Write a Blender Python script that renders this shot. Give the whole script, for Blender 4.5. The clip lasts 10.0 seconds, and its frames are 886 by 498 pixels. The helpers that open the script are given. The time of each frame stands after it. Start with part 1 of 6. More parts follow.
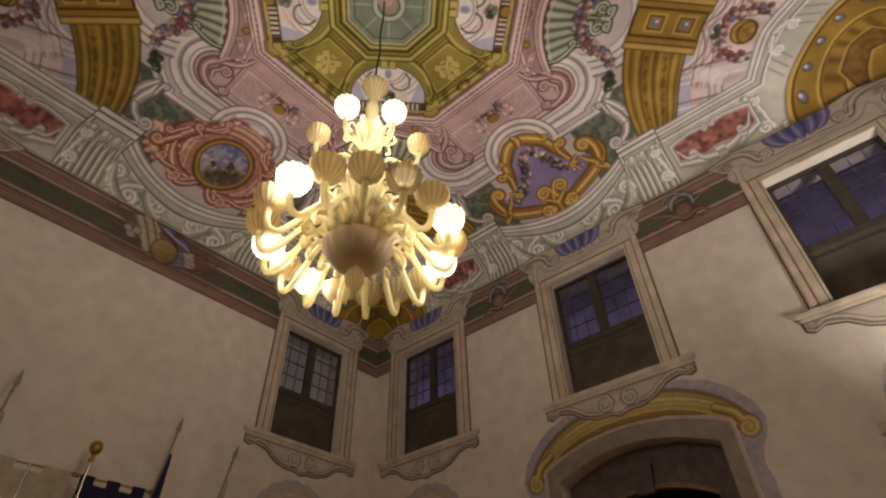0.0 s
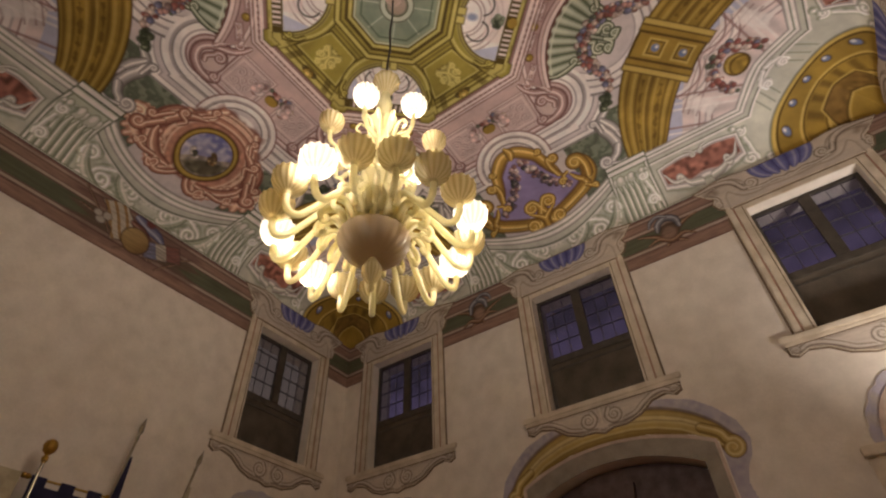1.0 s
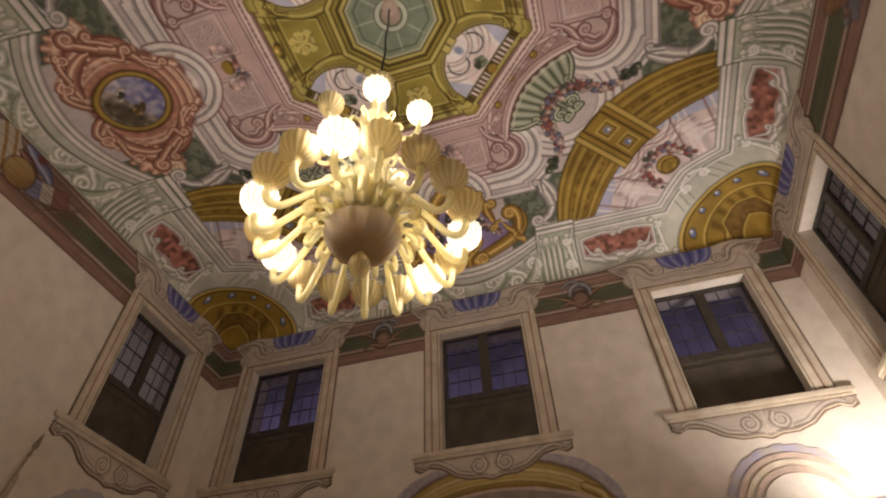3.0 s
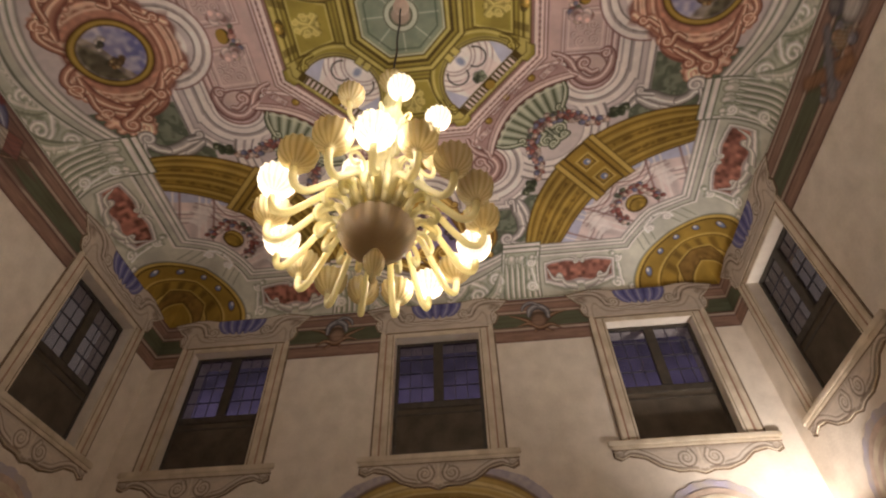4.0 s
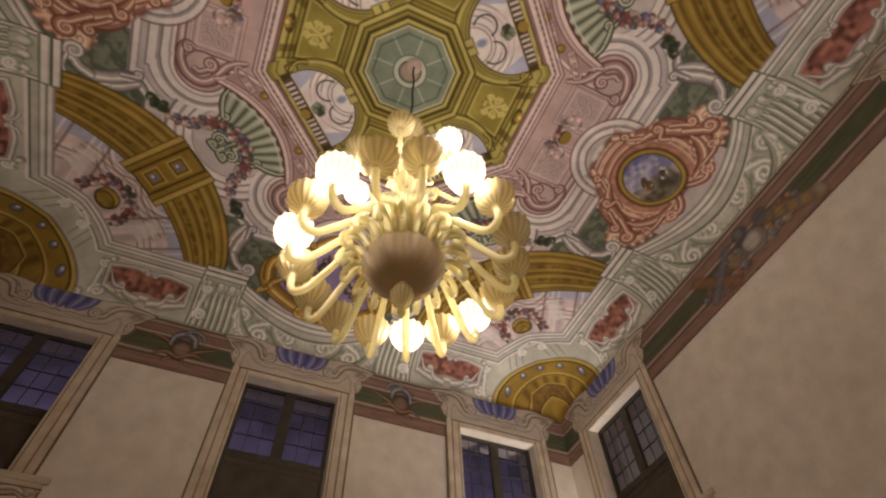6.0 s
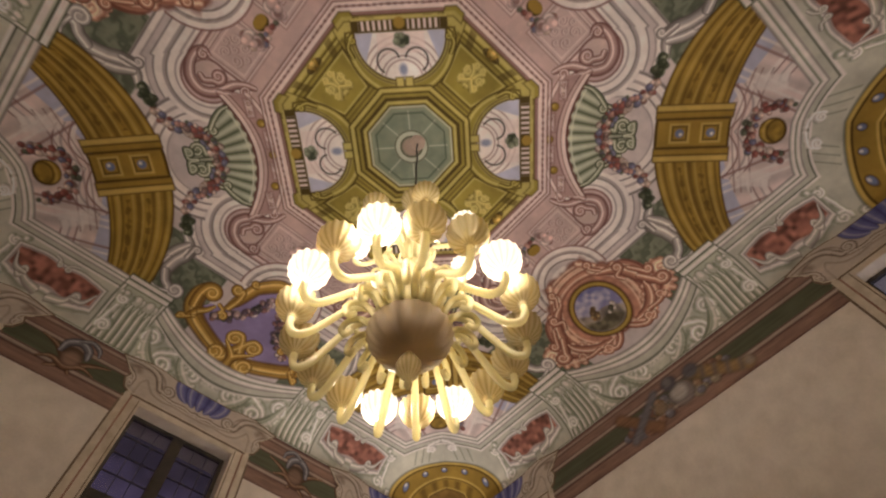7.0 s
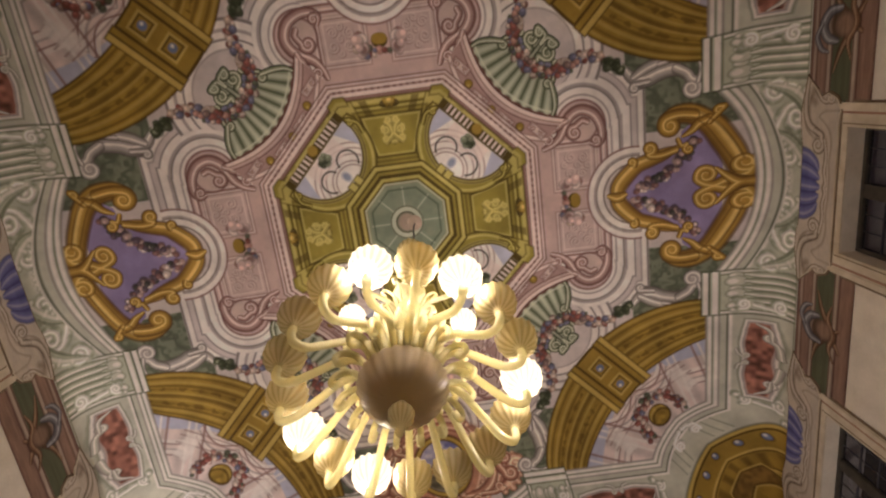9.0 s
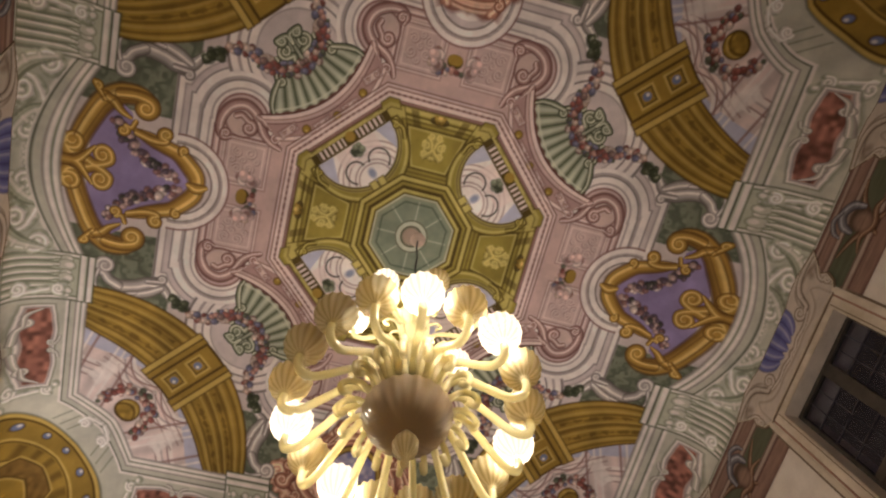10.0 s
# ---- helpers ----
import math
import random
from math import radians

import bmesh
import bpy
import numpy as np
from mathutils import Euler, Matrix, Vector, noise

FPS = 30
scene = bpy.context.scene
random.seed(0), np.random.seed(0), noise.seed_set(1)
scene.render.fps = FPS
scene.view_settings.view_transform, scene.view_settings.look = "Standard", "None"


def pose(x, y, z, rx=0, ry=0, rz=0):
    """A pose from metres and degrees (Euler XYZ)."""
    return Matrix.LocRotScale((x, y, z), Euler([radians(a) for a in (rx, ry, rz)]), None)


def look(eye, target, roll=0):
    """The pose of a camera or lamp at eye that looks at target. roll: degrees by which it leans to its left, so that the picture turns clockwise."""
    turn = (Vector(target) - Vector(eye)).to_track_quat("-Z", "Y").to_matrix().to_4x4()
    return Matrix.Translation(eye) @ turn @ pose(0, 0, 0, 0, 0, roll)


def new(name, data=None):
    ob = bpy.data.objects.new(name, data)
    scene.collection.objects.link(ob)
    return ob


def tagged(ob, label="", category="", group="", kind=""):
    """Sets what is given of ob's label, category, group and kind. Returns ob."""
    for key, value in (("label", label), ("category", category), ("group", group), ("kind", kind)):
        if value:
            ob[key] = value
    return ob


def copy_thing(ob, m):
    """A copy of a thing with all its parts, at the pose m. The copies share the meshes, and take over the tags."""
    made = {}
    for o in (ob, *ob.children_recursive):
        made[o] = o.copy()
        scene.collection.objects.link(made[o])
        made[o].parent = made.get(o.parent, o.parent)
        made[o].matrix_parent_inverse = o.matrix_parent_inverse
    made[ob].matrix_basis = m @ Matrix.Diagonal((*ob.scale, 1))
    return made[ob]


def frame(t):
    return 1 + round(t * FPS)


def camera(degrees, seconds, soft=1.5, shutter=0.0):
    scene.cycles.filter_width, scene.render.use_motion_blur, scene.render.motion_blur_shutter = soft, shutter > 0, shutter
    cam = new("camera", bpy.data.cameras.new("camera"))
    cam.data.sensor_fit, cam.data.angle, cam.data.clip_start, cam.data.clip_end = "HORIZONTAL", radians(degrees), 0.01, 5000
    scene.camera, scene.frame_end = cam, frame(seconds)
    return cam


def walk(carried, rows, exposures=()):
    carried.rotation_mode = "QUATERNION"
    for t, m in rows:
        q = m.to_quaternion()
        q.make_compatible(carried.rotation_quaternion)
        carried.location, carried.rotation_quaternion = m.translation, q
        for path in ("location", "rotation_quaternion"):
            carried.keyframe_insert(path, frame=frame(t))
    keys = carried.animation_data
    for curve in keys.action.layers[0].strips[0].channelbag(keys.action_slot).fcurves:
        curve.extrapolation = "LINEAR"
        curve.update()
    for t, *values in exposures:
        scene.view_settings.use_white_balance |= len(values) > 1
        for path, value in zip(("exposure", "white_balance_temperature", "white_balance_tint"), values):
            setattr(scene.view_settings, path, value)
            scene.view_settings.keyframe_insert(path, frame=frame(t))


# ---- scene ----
cam = camera(78.88, 10.0, soft=2.2)
ROWS = [
    (0.0, 2.474, -1.922, 1.635, 41.17, 1.29, 40.72),
    (0.5, 2.206, -1.972, 1.608, 42.35, 1.54, 38.16),
    (1.0, 1.994, -2.042, 1.624, 42.93, 1.70, 34.98),
    (1.5, 1.793, -2.113, 1.616, 43.39, 1.98, 30.92),
    (2.0, 1.583, -2.183, 1.604, 44.14, 2.07, 26.17),
    (2.5, 1.394, -2.187, 1.592, 45.69, 1.82, 21.14),
    (4.0, 0.697, -2.333, 1.611, 46.63, 1.04, 5.80),
    (4.5, 0.375, -2.234, 1.574, 48.30, 1.04, -0.10),
    (5.0, 0.075, -2.199, 1.608, 49.59, 1.11, -6.99),
    (5.5, -0.232, -2.100, 1.583, 51.64, 1.37, -14.44),
    (7.0, -1.127, -1.537, 1.648, 62.91, 1.80, -41.50),
    (7.5, -1.258, -1.256, 1.616, 67.76, 1.81, -49.70),
    (8.0, -1.469, -1.004, 1.621, 70.24, 1.97, -59.61),
    (8.5, -1.531, -0.733, 1.591, 71.82, 1.63, -70.83),
    (9.0, -1.493, -0.346, 1.550, 74.17, 2.02, -82.58),
    (9.5, -1.617, -0.060, 1.567, 74.82, 1.79, -93.67),
    (10.0, -1.627, 0.309, 1.550, 74.99, 1.80, -104.58),
]
walk(cam, [(t, pose(x, y, z, 90 + pitch, roll, yaw)) for t, x, y, z, pitch, roll, yaw in ROWS])

# ---- light: dusk outside, chandelier bulbs and two uplighters inside ----
scene.view_settings.exposure = 0.0
world = bpy.data.worlds.new("dusk")
world.use_nodes = True
scene.world = world
world.node_tree.nodes["Background"].inputs[0].default_value = (0.12, 0.11, 0.3, 1)
world.node_tree.nodes["Background"].inputs[1].default_value = 0.5

HX, HY = 4.61, 4.5          # half width and half depth of the hall
ZS, ZR, PW = 7.45, 1.0, 2.6  # spring line of the vault, its rise, its roundness
CHX, CHY = 0.07, -0.01       # the chandelier's axis
BULB_WATTS = 25.5
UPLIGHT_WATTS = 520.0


# ---- materials ----
def srgb(r, g, b):
    def f(c):
        c /= 255
        return c / 12.92 if c <= 0.04045 else ((c + 0.055) / 1.055) ** 2.4
    return (f(r), f(g), f(b))


def material(name, color, rough=0.6, metal=0.0, vary=0.15, scale=6.0, fine=60.0, bump=0.1, tint=None, spec=0.4):
    """A surface with mottling at two scales and fine relief; tint: a second colour for the stains."""
    m = bpy.data.materials.new(name)
    m.use_nodes = True
    nt = m.node_tree
    b = nt.nodes["Principled BSDF"]
    b.inputs["Roughness"].default_value = rough
    b.inputs["Metallic"].default_value = metal
    b.inputs["Specular IOR Level"].default_value = spec
    co = nt.nodes.new("ShaderNodeTexCoord")
    n1 = nt.nodes.new("ShaderNodeTexNoise")
    n1.inputs["Scale"].default_value = scale
    n1.inputs["Detail"].default_value = 6
    n2 = nt.nodes.new("ShaderNodeTexNoise")
    n2.inputs["Scale"].default_value = fine
    n2.inputs["Detail"].default_value = 3
    geo = nt.nodes.new("ShaderNodeNewGeometry")
    for n in (n1, n2):
        nt.links.new(geo.outputs["Position"], n.inputs["Vector"])
    ramp = nt.nodes.new("ShaderNodeMapRange")
    ramp.inputs[1].default_value, ramp.inputs[2].default_value = 0.3, 0.7
    nt.links.new(n1.outputs["Fac"], ramp.inputs[0])
    mix = nt.nodes.new("ShaderNodeMix")
    mix.data_type = "RGBA"
    dark = tint or tuple(c * (1 - vary) for c in color)
    mix.inputs[6].default_value = (*dark, 1)
    mix.inputs[7].default_value = (*(min(1, c * (1 + vary * 0.5)) for c in color), 1)
    nt.links.new(ramp.outputs[0], mix.inputs[0])
    mix2 = nt.nodes.new("ShaderNodeMix")
    mix2.data_type, mix2.blend_type = "RGBA", "MULTIPLY"
    mix2.inputs[0].default_value = vary
    nt.links.new(mix.outputs[2], mix2.inputs[6])
    nt.links.new(n2.outputs["Fac"], mix2.inputs[7])
    nt.links.new(mix2.outputs[2], b.inputs["Base Color"])
    if bump:
        bp = nt.nodes.new("ShaderNodeBump")
        bp.inputs["Strength"].default_value = bump
        bp.inputs["Distance"].default_value = 0.01
        nt.links.new(n2.outputs["Fac"], bp.inputs["Height"])
        nt.links.new(bp.outputs[0], b.inputs["Normal"])
    return m


def painted(name, rough=0.75):
    """Fresco: the painter's colours on the mesh, worn and mottled by the plaster."""
    m = material(name, (0.8, 0.8, 0.8), rough, vary=0.12, scale=3.0, fine=45.0, bump=0.08, spec=0.2)
    nt = m.node_tree
    at = nt.nodes.new("ShaderNodeVertexColor")
    at.layer_name = "fresco"
    b = nt.nodes["Principled BSDF"]
    last = b.inputs["Base Color"].links[0].from_socket
    mul = nt.nodes.new("ShaderNodeMix")
    mul.data_type, mul.blend_type = "RGBA", "MULTIPLY"
    mul.inputs[0].default_value = 1.0
    gain = nt.nodes.new("ShaderNodeVectorMath")
    gain.operation = "SCALE"
    gain.inputs[3].default_value = 1.28
    nt.links.new(last, gain.inputs[0])
    nt.links.new(at.outputs["Color"], mul.inputs[6])
    nt.links.new(gain.outputs[0], mul.inputs[7])
    nt.links.new(mul.outputs[2], b.inputs["Base Color"])
    return m


def glowing(name, color, strength, clear):
    """Frosted glass lit from within: it glows and lets part of the bulb's light through."""
    m = bpy.data.materials.new(name)
    m.use_nodes = True
    nt = m.node_tree
    b = nt.nodes["Principled BSDF"]
    b.inputs["Base Color"].default_value = (*color, 1)
    b.inputs["Emission Color"].default_value = (*color, 1)
    b.inputs["Emission Strength"].default_value = strength
    t = nt.nodes.new("ShaderNodeBsdfTransparent")
    mix = nt.nodes.new("ShaderNodeMixShader")
    mix.inputs[0].default_value = clear
    nt.links.new(b.outputs[0], mix.inputs[1])
    nt.links.new(t.outputs[0], mix.inputs[2])
    nt.links.new(mix.outputs[0], nt.nodes["Material Output"].inputs[0])
    return m


def milky(name, color, translucent=0.45, clear=0.12):
    """Milk glass: glossy, lets light through."""
    m = material(name, color, 0.18, vary=0.06, scale=14, fine=90, bump=0.03, spec=0.5)
    nt = m.node_tree
    b = nt.nodes["Principled BSDF"]
    t = nt.nodes.new("ShaderNodeBsdfTranslucent")
    t.inputs["Color"].default_value = (*color, 1)
    g = nt.nodes.new("ShaderNodeBsdfTransparent")
    g.inputs["Color"].default_value = (1, 0.95, 0.82, 1)
    s1 = nt.nodes.new("ShaderNodeMixShader")
    s1.inputs[0].default_value = translucent
    s2 = nt.nodes.new("ShaderNodeMixShader")
    s2.inputs[0].default_value = clear
    out = nt.nodes["Material Output"]
    nt.links.new(b.outputs[0], s1.inputs[1])
    nt.links.new(t.outputs[0], s1.inputs[2])
    nt.links.new(s1.outputs[0], s2.inputs[1])
    nt.links.new(g.outputs[0], s2.inputs[2])
    nt.links.new(s2.outputs[0], out.inputs[0])
    return m


M_WALL = material("plaster_wall", srgb(228, 216, 200), 0.85, vary=0.13, scale=4.5, fine=30, bump=0.3, tint=srgb(218, 205, 188), spec=0.2)
M_FRESCO = painted("fresco")
M_STONE = material("painted_stone", srgb(220, 206, 184), 0.7, vary=0.12, scale=5, fine=50, bump=0.1, tint=srgb(194, 177, 152), spec=0.25)
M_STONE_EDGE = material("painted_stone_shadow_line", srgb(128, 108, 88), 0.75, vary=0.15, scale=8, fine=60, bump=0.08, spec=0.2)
M_PINKLINE = material("painted_pink_line", srgb(168, 128, 108), 0.75, vary=0.15, scale=8, fine=60, bump=0.08, spec=0.2)
M_LILAC = material("painted_lilac", srgb(176, 168, 186), 0.75, vary=0.25, scale=7, fine=50, bump=0.1, tint=srgb(196, 184, 172), spec=0.2)
M_OCHRED = material("painted_dark_ochre", srgb(138, 108, 58), 0.75, vary=0.25, scale=7, fine=50, bump=0.1, spec=0.2)
M_DOORSTONE = material("grey_door_stone", srgb(158, 146, 130), 0.75, vary=0.2, scale=6, fine=50, bump=0.1, spec=0.2)
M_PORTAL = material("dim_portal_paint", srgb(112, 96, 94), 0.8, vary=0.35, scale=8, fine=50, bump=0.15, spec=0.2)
M_ROSE = material("painted_rose", srgb(206, 182, 164), 0.75, vary=0.2, scale=7, fine=50, bump=0.1, spec=0.2)
M_DARKWOOD = material("dark_wood", srgb(80, 72, 62), 0.55, vary=0.35, scale=10, fine=90, bump=0.2)
M_PANEL = material("dark_panel", srgb(100, 90, 78), 0.85, vary=0.3, scale=4, fine=70, bump=0.2, spec=0.1)
M_DOOR = material("brown_wood", srgb(92, 66, 48), 0.5, vary=0.35, scale=9, fine=80, bump=0.2)
M_LEAD = material("lead_came", srgb(84, 80, 84), 0.5, 0.3, vary=0.2)
M_BRASS = material("brass", srgb(190, 150, 70), 0.3, 1.0, vary=0.2, scale=30)
M_SILVER = material("silvered_metal", srgb(170, 160, 140), 0.35, 1.0, vary=0.3, scale=30)
M_POLE = material("pale_pole", srgb(168, 152, 124), 0.5, vary=0.3, scale=30)
M_NAVY = material("navy_cloth", srgb(34, 32, 62), 0.85, vary=0.3, scale=12, fine=200, bump=0.3)
M_CREAMCLOTH = material("cream_cloth", srgb(186, 172, 142), 0.85, vary=0.2, scale=12, fine=200, bump=0.3)
M_REDCLOTH = material("red_cloth", srgb(150, 48, 36), 0.85, vary=0.2, scale=12, fine=200, bump=0.3)
M_BROWNCLOTH = material("brown_embroidery", srgb(110, 84, 66), 0.85, vary=0.2, scale=20)
M_FLOOR = material("terracotta_floor", srgb(150, 104, 78), 0.5, vary=0.3, scale=3, fine=40, bump=0.1)
M_SLAB = material("rough_plaster", srgb(180, 170, 155), 0.9, vary=0.2)
M_CHAIN = material("dark_iron", srgb(62, 52, 44), 0.5, 0.8, vary=0.3, scale=40)
M_MILK = milky("milk_glass", srgb(226, 216, 172), 0.48, 0.14)
M_BOWL = milky("smoked_milk_glass", srgb(204, 188, 164), 0.55, 0.10)
M_CUP = milky("amber_tipped_glass", srgb(204, 188, 142), 0.42, 0.38)
M_LIT = glowing("lit_frosted_glass", (1.0, 0.88, 0.62), 2.7, 0.72)


def ribbed(m, count, low, high, sockets):
    """Stripes round an upright axis: the flutes' light and dark put into colour, low to high."""
    nt = m.node_tree
    co = nt.nodes.new("ShaderNodeTexCoord")
    sep = nt.nodes.new("ShaderNodeSeparateXYZ")
    nt.links.new(co.outputs["Object"], sep.inputs[0])
    last = None
    for op, value in (("ARCTAN2", None), ("MULTIPLY", count), ("SINE", None), ("MULTIPLY_ADD", 0.5)):
        n = nt.nodes.new("ShaderNodeMath")
        n.operation = op
        if last is None:
            nt.links.new(sep.outputs[1], n.inputs[0])
            nt.links.new(sep.outputs[0], n.inputs[1])
        else:
            nt.links.new(last, n.inputs[0])
            if value is not None:
                n.inputs[1].default_value = value
        if op == "MULTIPLY_ADD":
            n.inputs[2].default_value = 0.5
        last = n.outputs[0]
    mix = nt.nodes.new("ShaderNodeMix")
    mix.data_type = "RGBA"
    mix.inputs[6].default_value, mix.inputs[7].default_value = (*low, 1), (*high, 1)
    nt.links.new(last, mix.inputs[0])
    for node, socket in sockets:
        nt.links.new(mix.outputs[2], nt.nodes[node].inputs[socket])


ribbed(M_CUP, 16, srgb(190, 173, 126), srgb(216, 202, 160), (("Principled BSDF", "Base Color"), ("Translucent BSDF", "Color")))
ribbed(M_LIT, 16, (1.0, 0.80, 0.50), (1.0, 0.95, 0.80), (("Principled BSDF", "Emission Color"),))
M_LIT.node_tree.nodes["Principled BSDF"].inputs["Base Color"].default_value = (0.25, 0.22, 0.16, 1)
M_LAMPIRON = material("black_lamp_metal", srgb(30, 30, 32), 0.4, 0.5, vary=0.2)


def pane_glass():
    m = bpy.data.materials.new("old_window_glass")
    m.use_nodes = True
    nt = m.node_tree
    b = nt.nodes["Principled BSDF"]
    b.inputs["Roughness"].default_value = 0.08
    b.inputs["Base Color"].default_value = (0.02, 0.02, 0.025, 1)
    t = nt.nodes.new("ShaderNodeBsdfTransparent")
    t.inputs["Color"].default_value = (0.85, 0.85, 0.9, 1)
    s = nt.nodes.new("ShaderNodeMixShader")
    s.inputs[0].default_value = 0.8
    n = nt.nodes.new("ShaderNodeTexNoise")
    n.inputs["Scale"].default_value = 9
    bp = nt.nodes.new("ShaderNodeBump")
    bp.inputs["Strength"].default_value = 0.15
    nt.links.new(n.outputs["Fac"], bp.inputs["Height"])
    nt.links.new(bp.outputs[0], b.inputs["Normal"])
    nt.links.new(b.outputs[0], s.inputs[1])
    nt.links.new(t.outputs[0], s.inputs[2])
    nt.links.new(s.outputs[0], nt.nodes["Material Output"].inputs[0])
    return m


M_GLASS = pane_glass()


def backdrop_material(name, low, high, strength):
    """A glowing sheet behind a window: darker towards the top, uneven."""
    m = bpy.data.materials.new(name)
    m.use_nodes = True
    nt = m.node_tree
    nt.nodes.remove(nt.nodes["Principled BSDF"])
    em = nt.nodes.new("ShaderNodeEmission")
    geo = nt.nodes.new("ShaderNodeNewGeometry")
    sep = nt.nodes.new("ShaderNodeSeparateXYZ")
    mr = nt.nodes.new("ShaderNodeMapRange")
    mr.inputs[1].default_value, mr.inputs[2].default_value = 5.7, 6.9
    no = nt.nodes.new("ShaderNodeTexNoise")
    no.inputs["Scale"].default_value = 3.0
    add = nt.nodes.new("ShaderNodeMath")
    add.operation = "MULTIPLY_ADD"
    add.inputs[1].default_value = 1.2
    add.inputs[2].default_value = -0.6
    ad2 = nt.nodes.new("ShaderNodeMath")
    ad2.use_clamp = True
    mix = nt.nodes.new("ShaderNodeMix")
    mix.data_type = "RGBA"
    mix.inputs[6].default_value = (*low, 1)
    mix.inputs[7].default_value = (*high, 1)
    nt.links.new(geo.outputs["Position"], sep.inputs[0])
    nt.links.new(geo.outputs["Position"], no.inputs["Vector"])
    nt.links.new(sep.outputs[2], mr.inputs[0])
    nt.links.new(no.outputs["Fac"], add.inputs[0])
    nt.links.new(mr.outputs[0], ad2.inputs[0])
    nt.links.new(add.outputs[0], ad2.inputs[1])
    nt.links.new(ad2.outputs[0], mix.inputs[0])
    nt.links.new(mix.outputs[2], em.inputs[0])
    em.inputs[1].default_value = strength
    nt.links.new(em.outputs[0], nt.nodes["Material Output"].inputs[0])
    return m


# ---- mesh helpers ----
def part(name, bm, mat, parent=None, label="", smooth=False):
    me = bpy.data.meshes.new(name)
    bmesh.ops.recalc_face_normals(bm, faces=bm.faces)
    bm.to_mesh(me)
    bm.free()
    for mm in (mat if isinstance(mat, (list, tuple)) else [mat]):
        me.materials.append(mm)
    if smooth:
        for p in me.polygons:
            p.use_smooth = True
    ob = new(name, me)
    if parent:
        ob.parent = parent
    return tagged(ob, label)


def empty(name, m=None):
    ob = new(name)
    ob.empty_display_size = 0.1
    if m is not None:
        ob.matrix_basis = m
    return ob


def add_box(bm, x0, x1, y0, y1, z0, z1, bevel=0.0):
    r = bmesh.ops.create_cube(bm, size=1, matrix=Matrix.Translation(((x0 + x1) / 2, (y0 + y1) / 2, (z0 + z1) / 2)) @ Matrix.Diagonal((x1 - x0, y1 - y0, z1 - z0, 1)))
    if bevel:
        es = {e for v in r["verts"] for e in v.link_edges}
        bmesh.ops.bevel(bm, geom=list(es), offset=bevel, segments=2, affect="EDGES", clamp_overlap=True)
    return bm


def box(x0, x1, y0, y1, z0, z1, bevel=0.0):
    return add_box(bmesh.new(), x0, x1, y0, y1, z0, z1, bevel)


def add_prism(bm, outline, y0, y1):
    """A flat shape in x and z, given depth along y."""
    a = [bm.verts.new((x, y0, z)) for x, z in outline]
    b = [bm.verts.new((x, y1, z)) for x, z in outline]
    bm.faces.new(a)
    bm.faces.new(b[::-1])
    n = len(a)
    for i in range(n):
        bm.faces.new((a[i], b[i], b[(i + 1) % n], a[(i + 1) % n]))
    return bm


def prism(outline, y0, y1):
    return add_prism(bmesh.new(), outline, y0, y1)


def add_tube(bm, path, radii, sides=8, closed_ends=True):
    """A round bar along a path; radii: one for all, or one a point."""
    pts = [Vector(p) for p in path]
    if not isinstance(radii, (list, tuple)):
        radii = [radii] * len(pts)
    rings = []
    up = Vector((0.13, 0.21, 0.97))
    for i, p in enumerate(pts):
        t = (pts[min(i + 1, len(pts) - 1)] - pts[max(i - 1, 0)]).normalized()
        side = t.cross(up)
        if side.length < 0.05:
            side = t.cross(Vector((1, 0, 0)))
        side.normalize()
        up2 = side.cross(t).normalized()
        up = up2
        rings.append([bm.verts.new(p + radii[i] * (math.cos(a) * side + math.sin(a) * up2)) for a in (2 * math.pi * k / sides for k in range(sides))])
    for r0, r1 in zip(rings, rings[1:]):
        for k in range(sides):
            bm.faces.new((r0[k], r0[(k + 1) % sides], r1[(k + 1) % sides], r1[k]))
    if closed_ends:
        bm.faces.new(rings[0][::-1])
        bm.faces.new(rings[-1])
    return bm


def tube(path, radii, sides=8):
    return add_tube(bmesh.new(), path, radii, sides)


def lathe(profile, sides=32, flute=0.0, flutes=16, twist=0.0):
    """A turned body from (radius, height) pairs, with optional fluting."""
    bm = bmesh.new()
    rings = []
    for j, (r, z) in enumerate(profile):
        ring = []
        for k in range(sides):
            a = 2 * math.pi * k / sides
            rr = r * (1 + flute * math.cos(flutes * a + twist * j))
            ring.append(bm.verts.new((rr * math.cos(a), rr * math.sin(a), z)))
        rings.append(ring)
    for r0, r1 in zip(rings, rings[1:]):
        for k in range(sides):
            bm.faces.new((r0[k], r0[(k + 1) % sides], r1[(k + 1) % sides], r1[k]))
    return bm


def spiral(cx, cz, r0, r1, a0, turns, n=28):
    """Points of a flat scroll in x and z, from radius r0 in to r1."""
    out = []
    for i in range(n + 1):
        f = i / n
        a = a0 + turns * 2 * math.pi * f
        r = r0 + (r1 - r0) * f
        out.append((cx + r * math.cos(a), cz + r * math.sin(a)))
    return out


def smooth_curve(points, n=8):
    """Catmull-Rom through the points."""
    p = [Vector(q) for q in points]
    p = [2 * p[0] - p[1]] + p + [2 * p[-1] - p[-2]]
    out = []
    for i in range(1, len(p) - 2):
        for k in range(n):
            t = k / n
            out.append(0.5 * (2 * p[i] + (p[i + 1] - p[i - 1]) * t + (2 * p[i - 1] - 5 * p[i] + 4 * p[i + 1] - p[i + 2]) * t * t + (3 * p[i] - p[i - 1] - 3 * p[i + 1] + p[i + 2]) * t ** 3))
    out.append(p[-2])
    return out


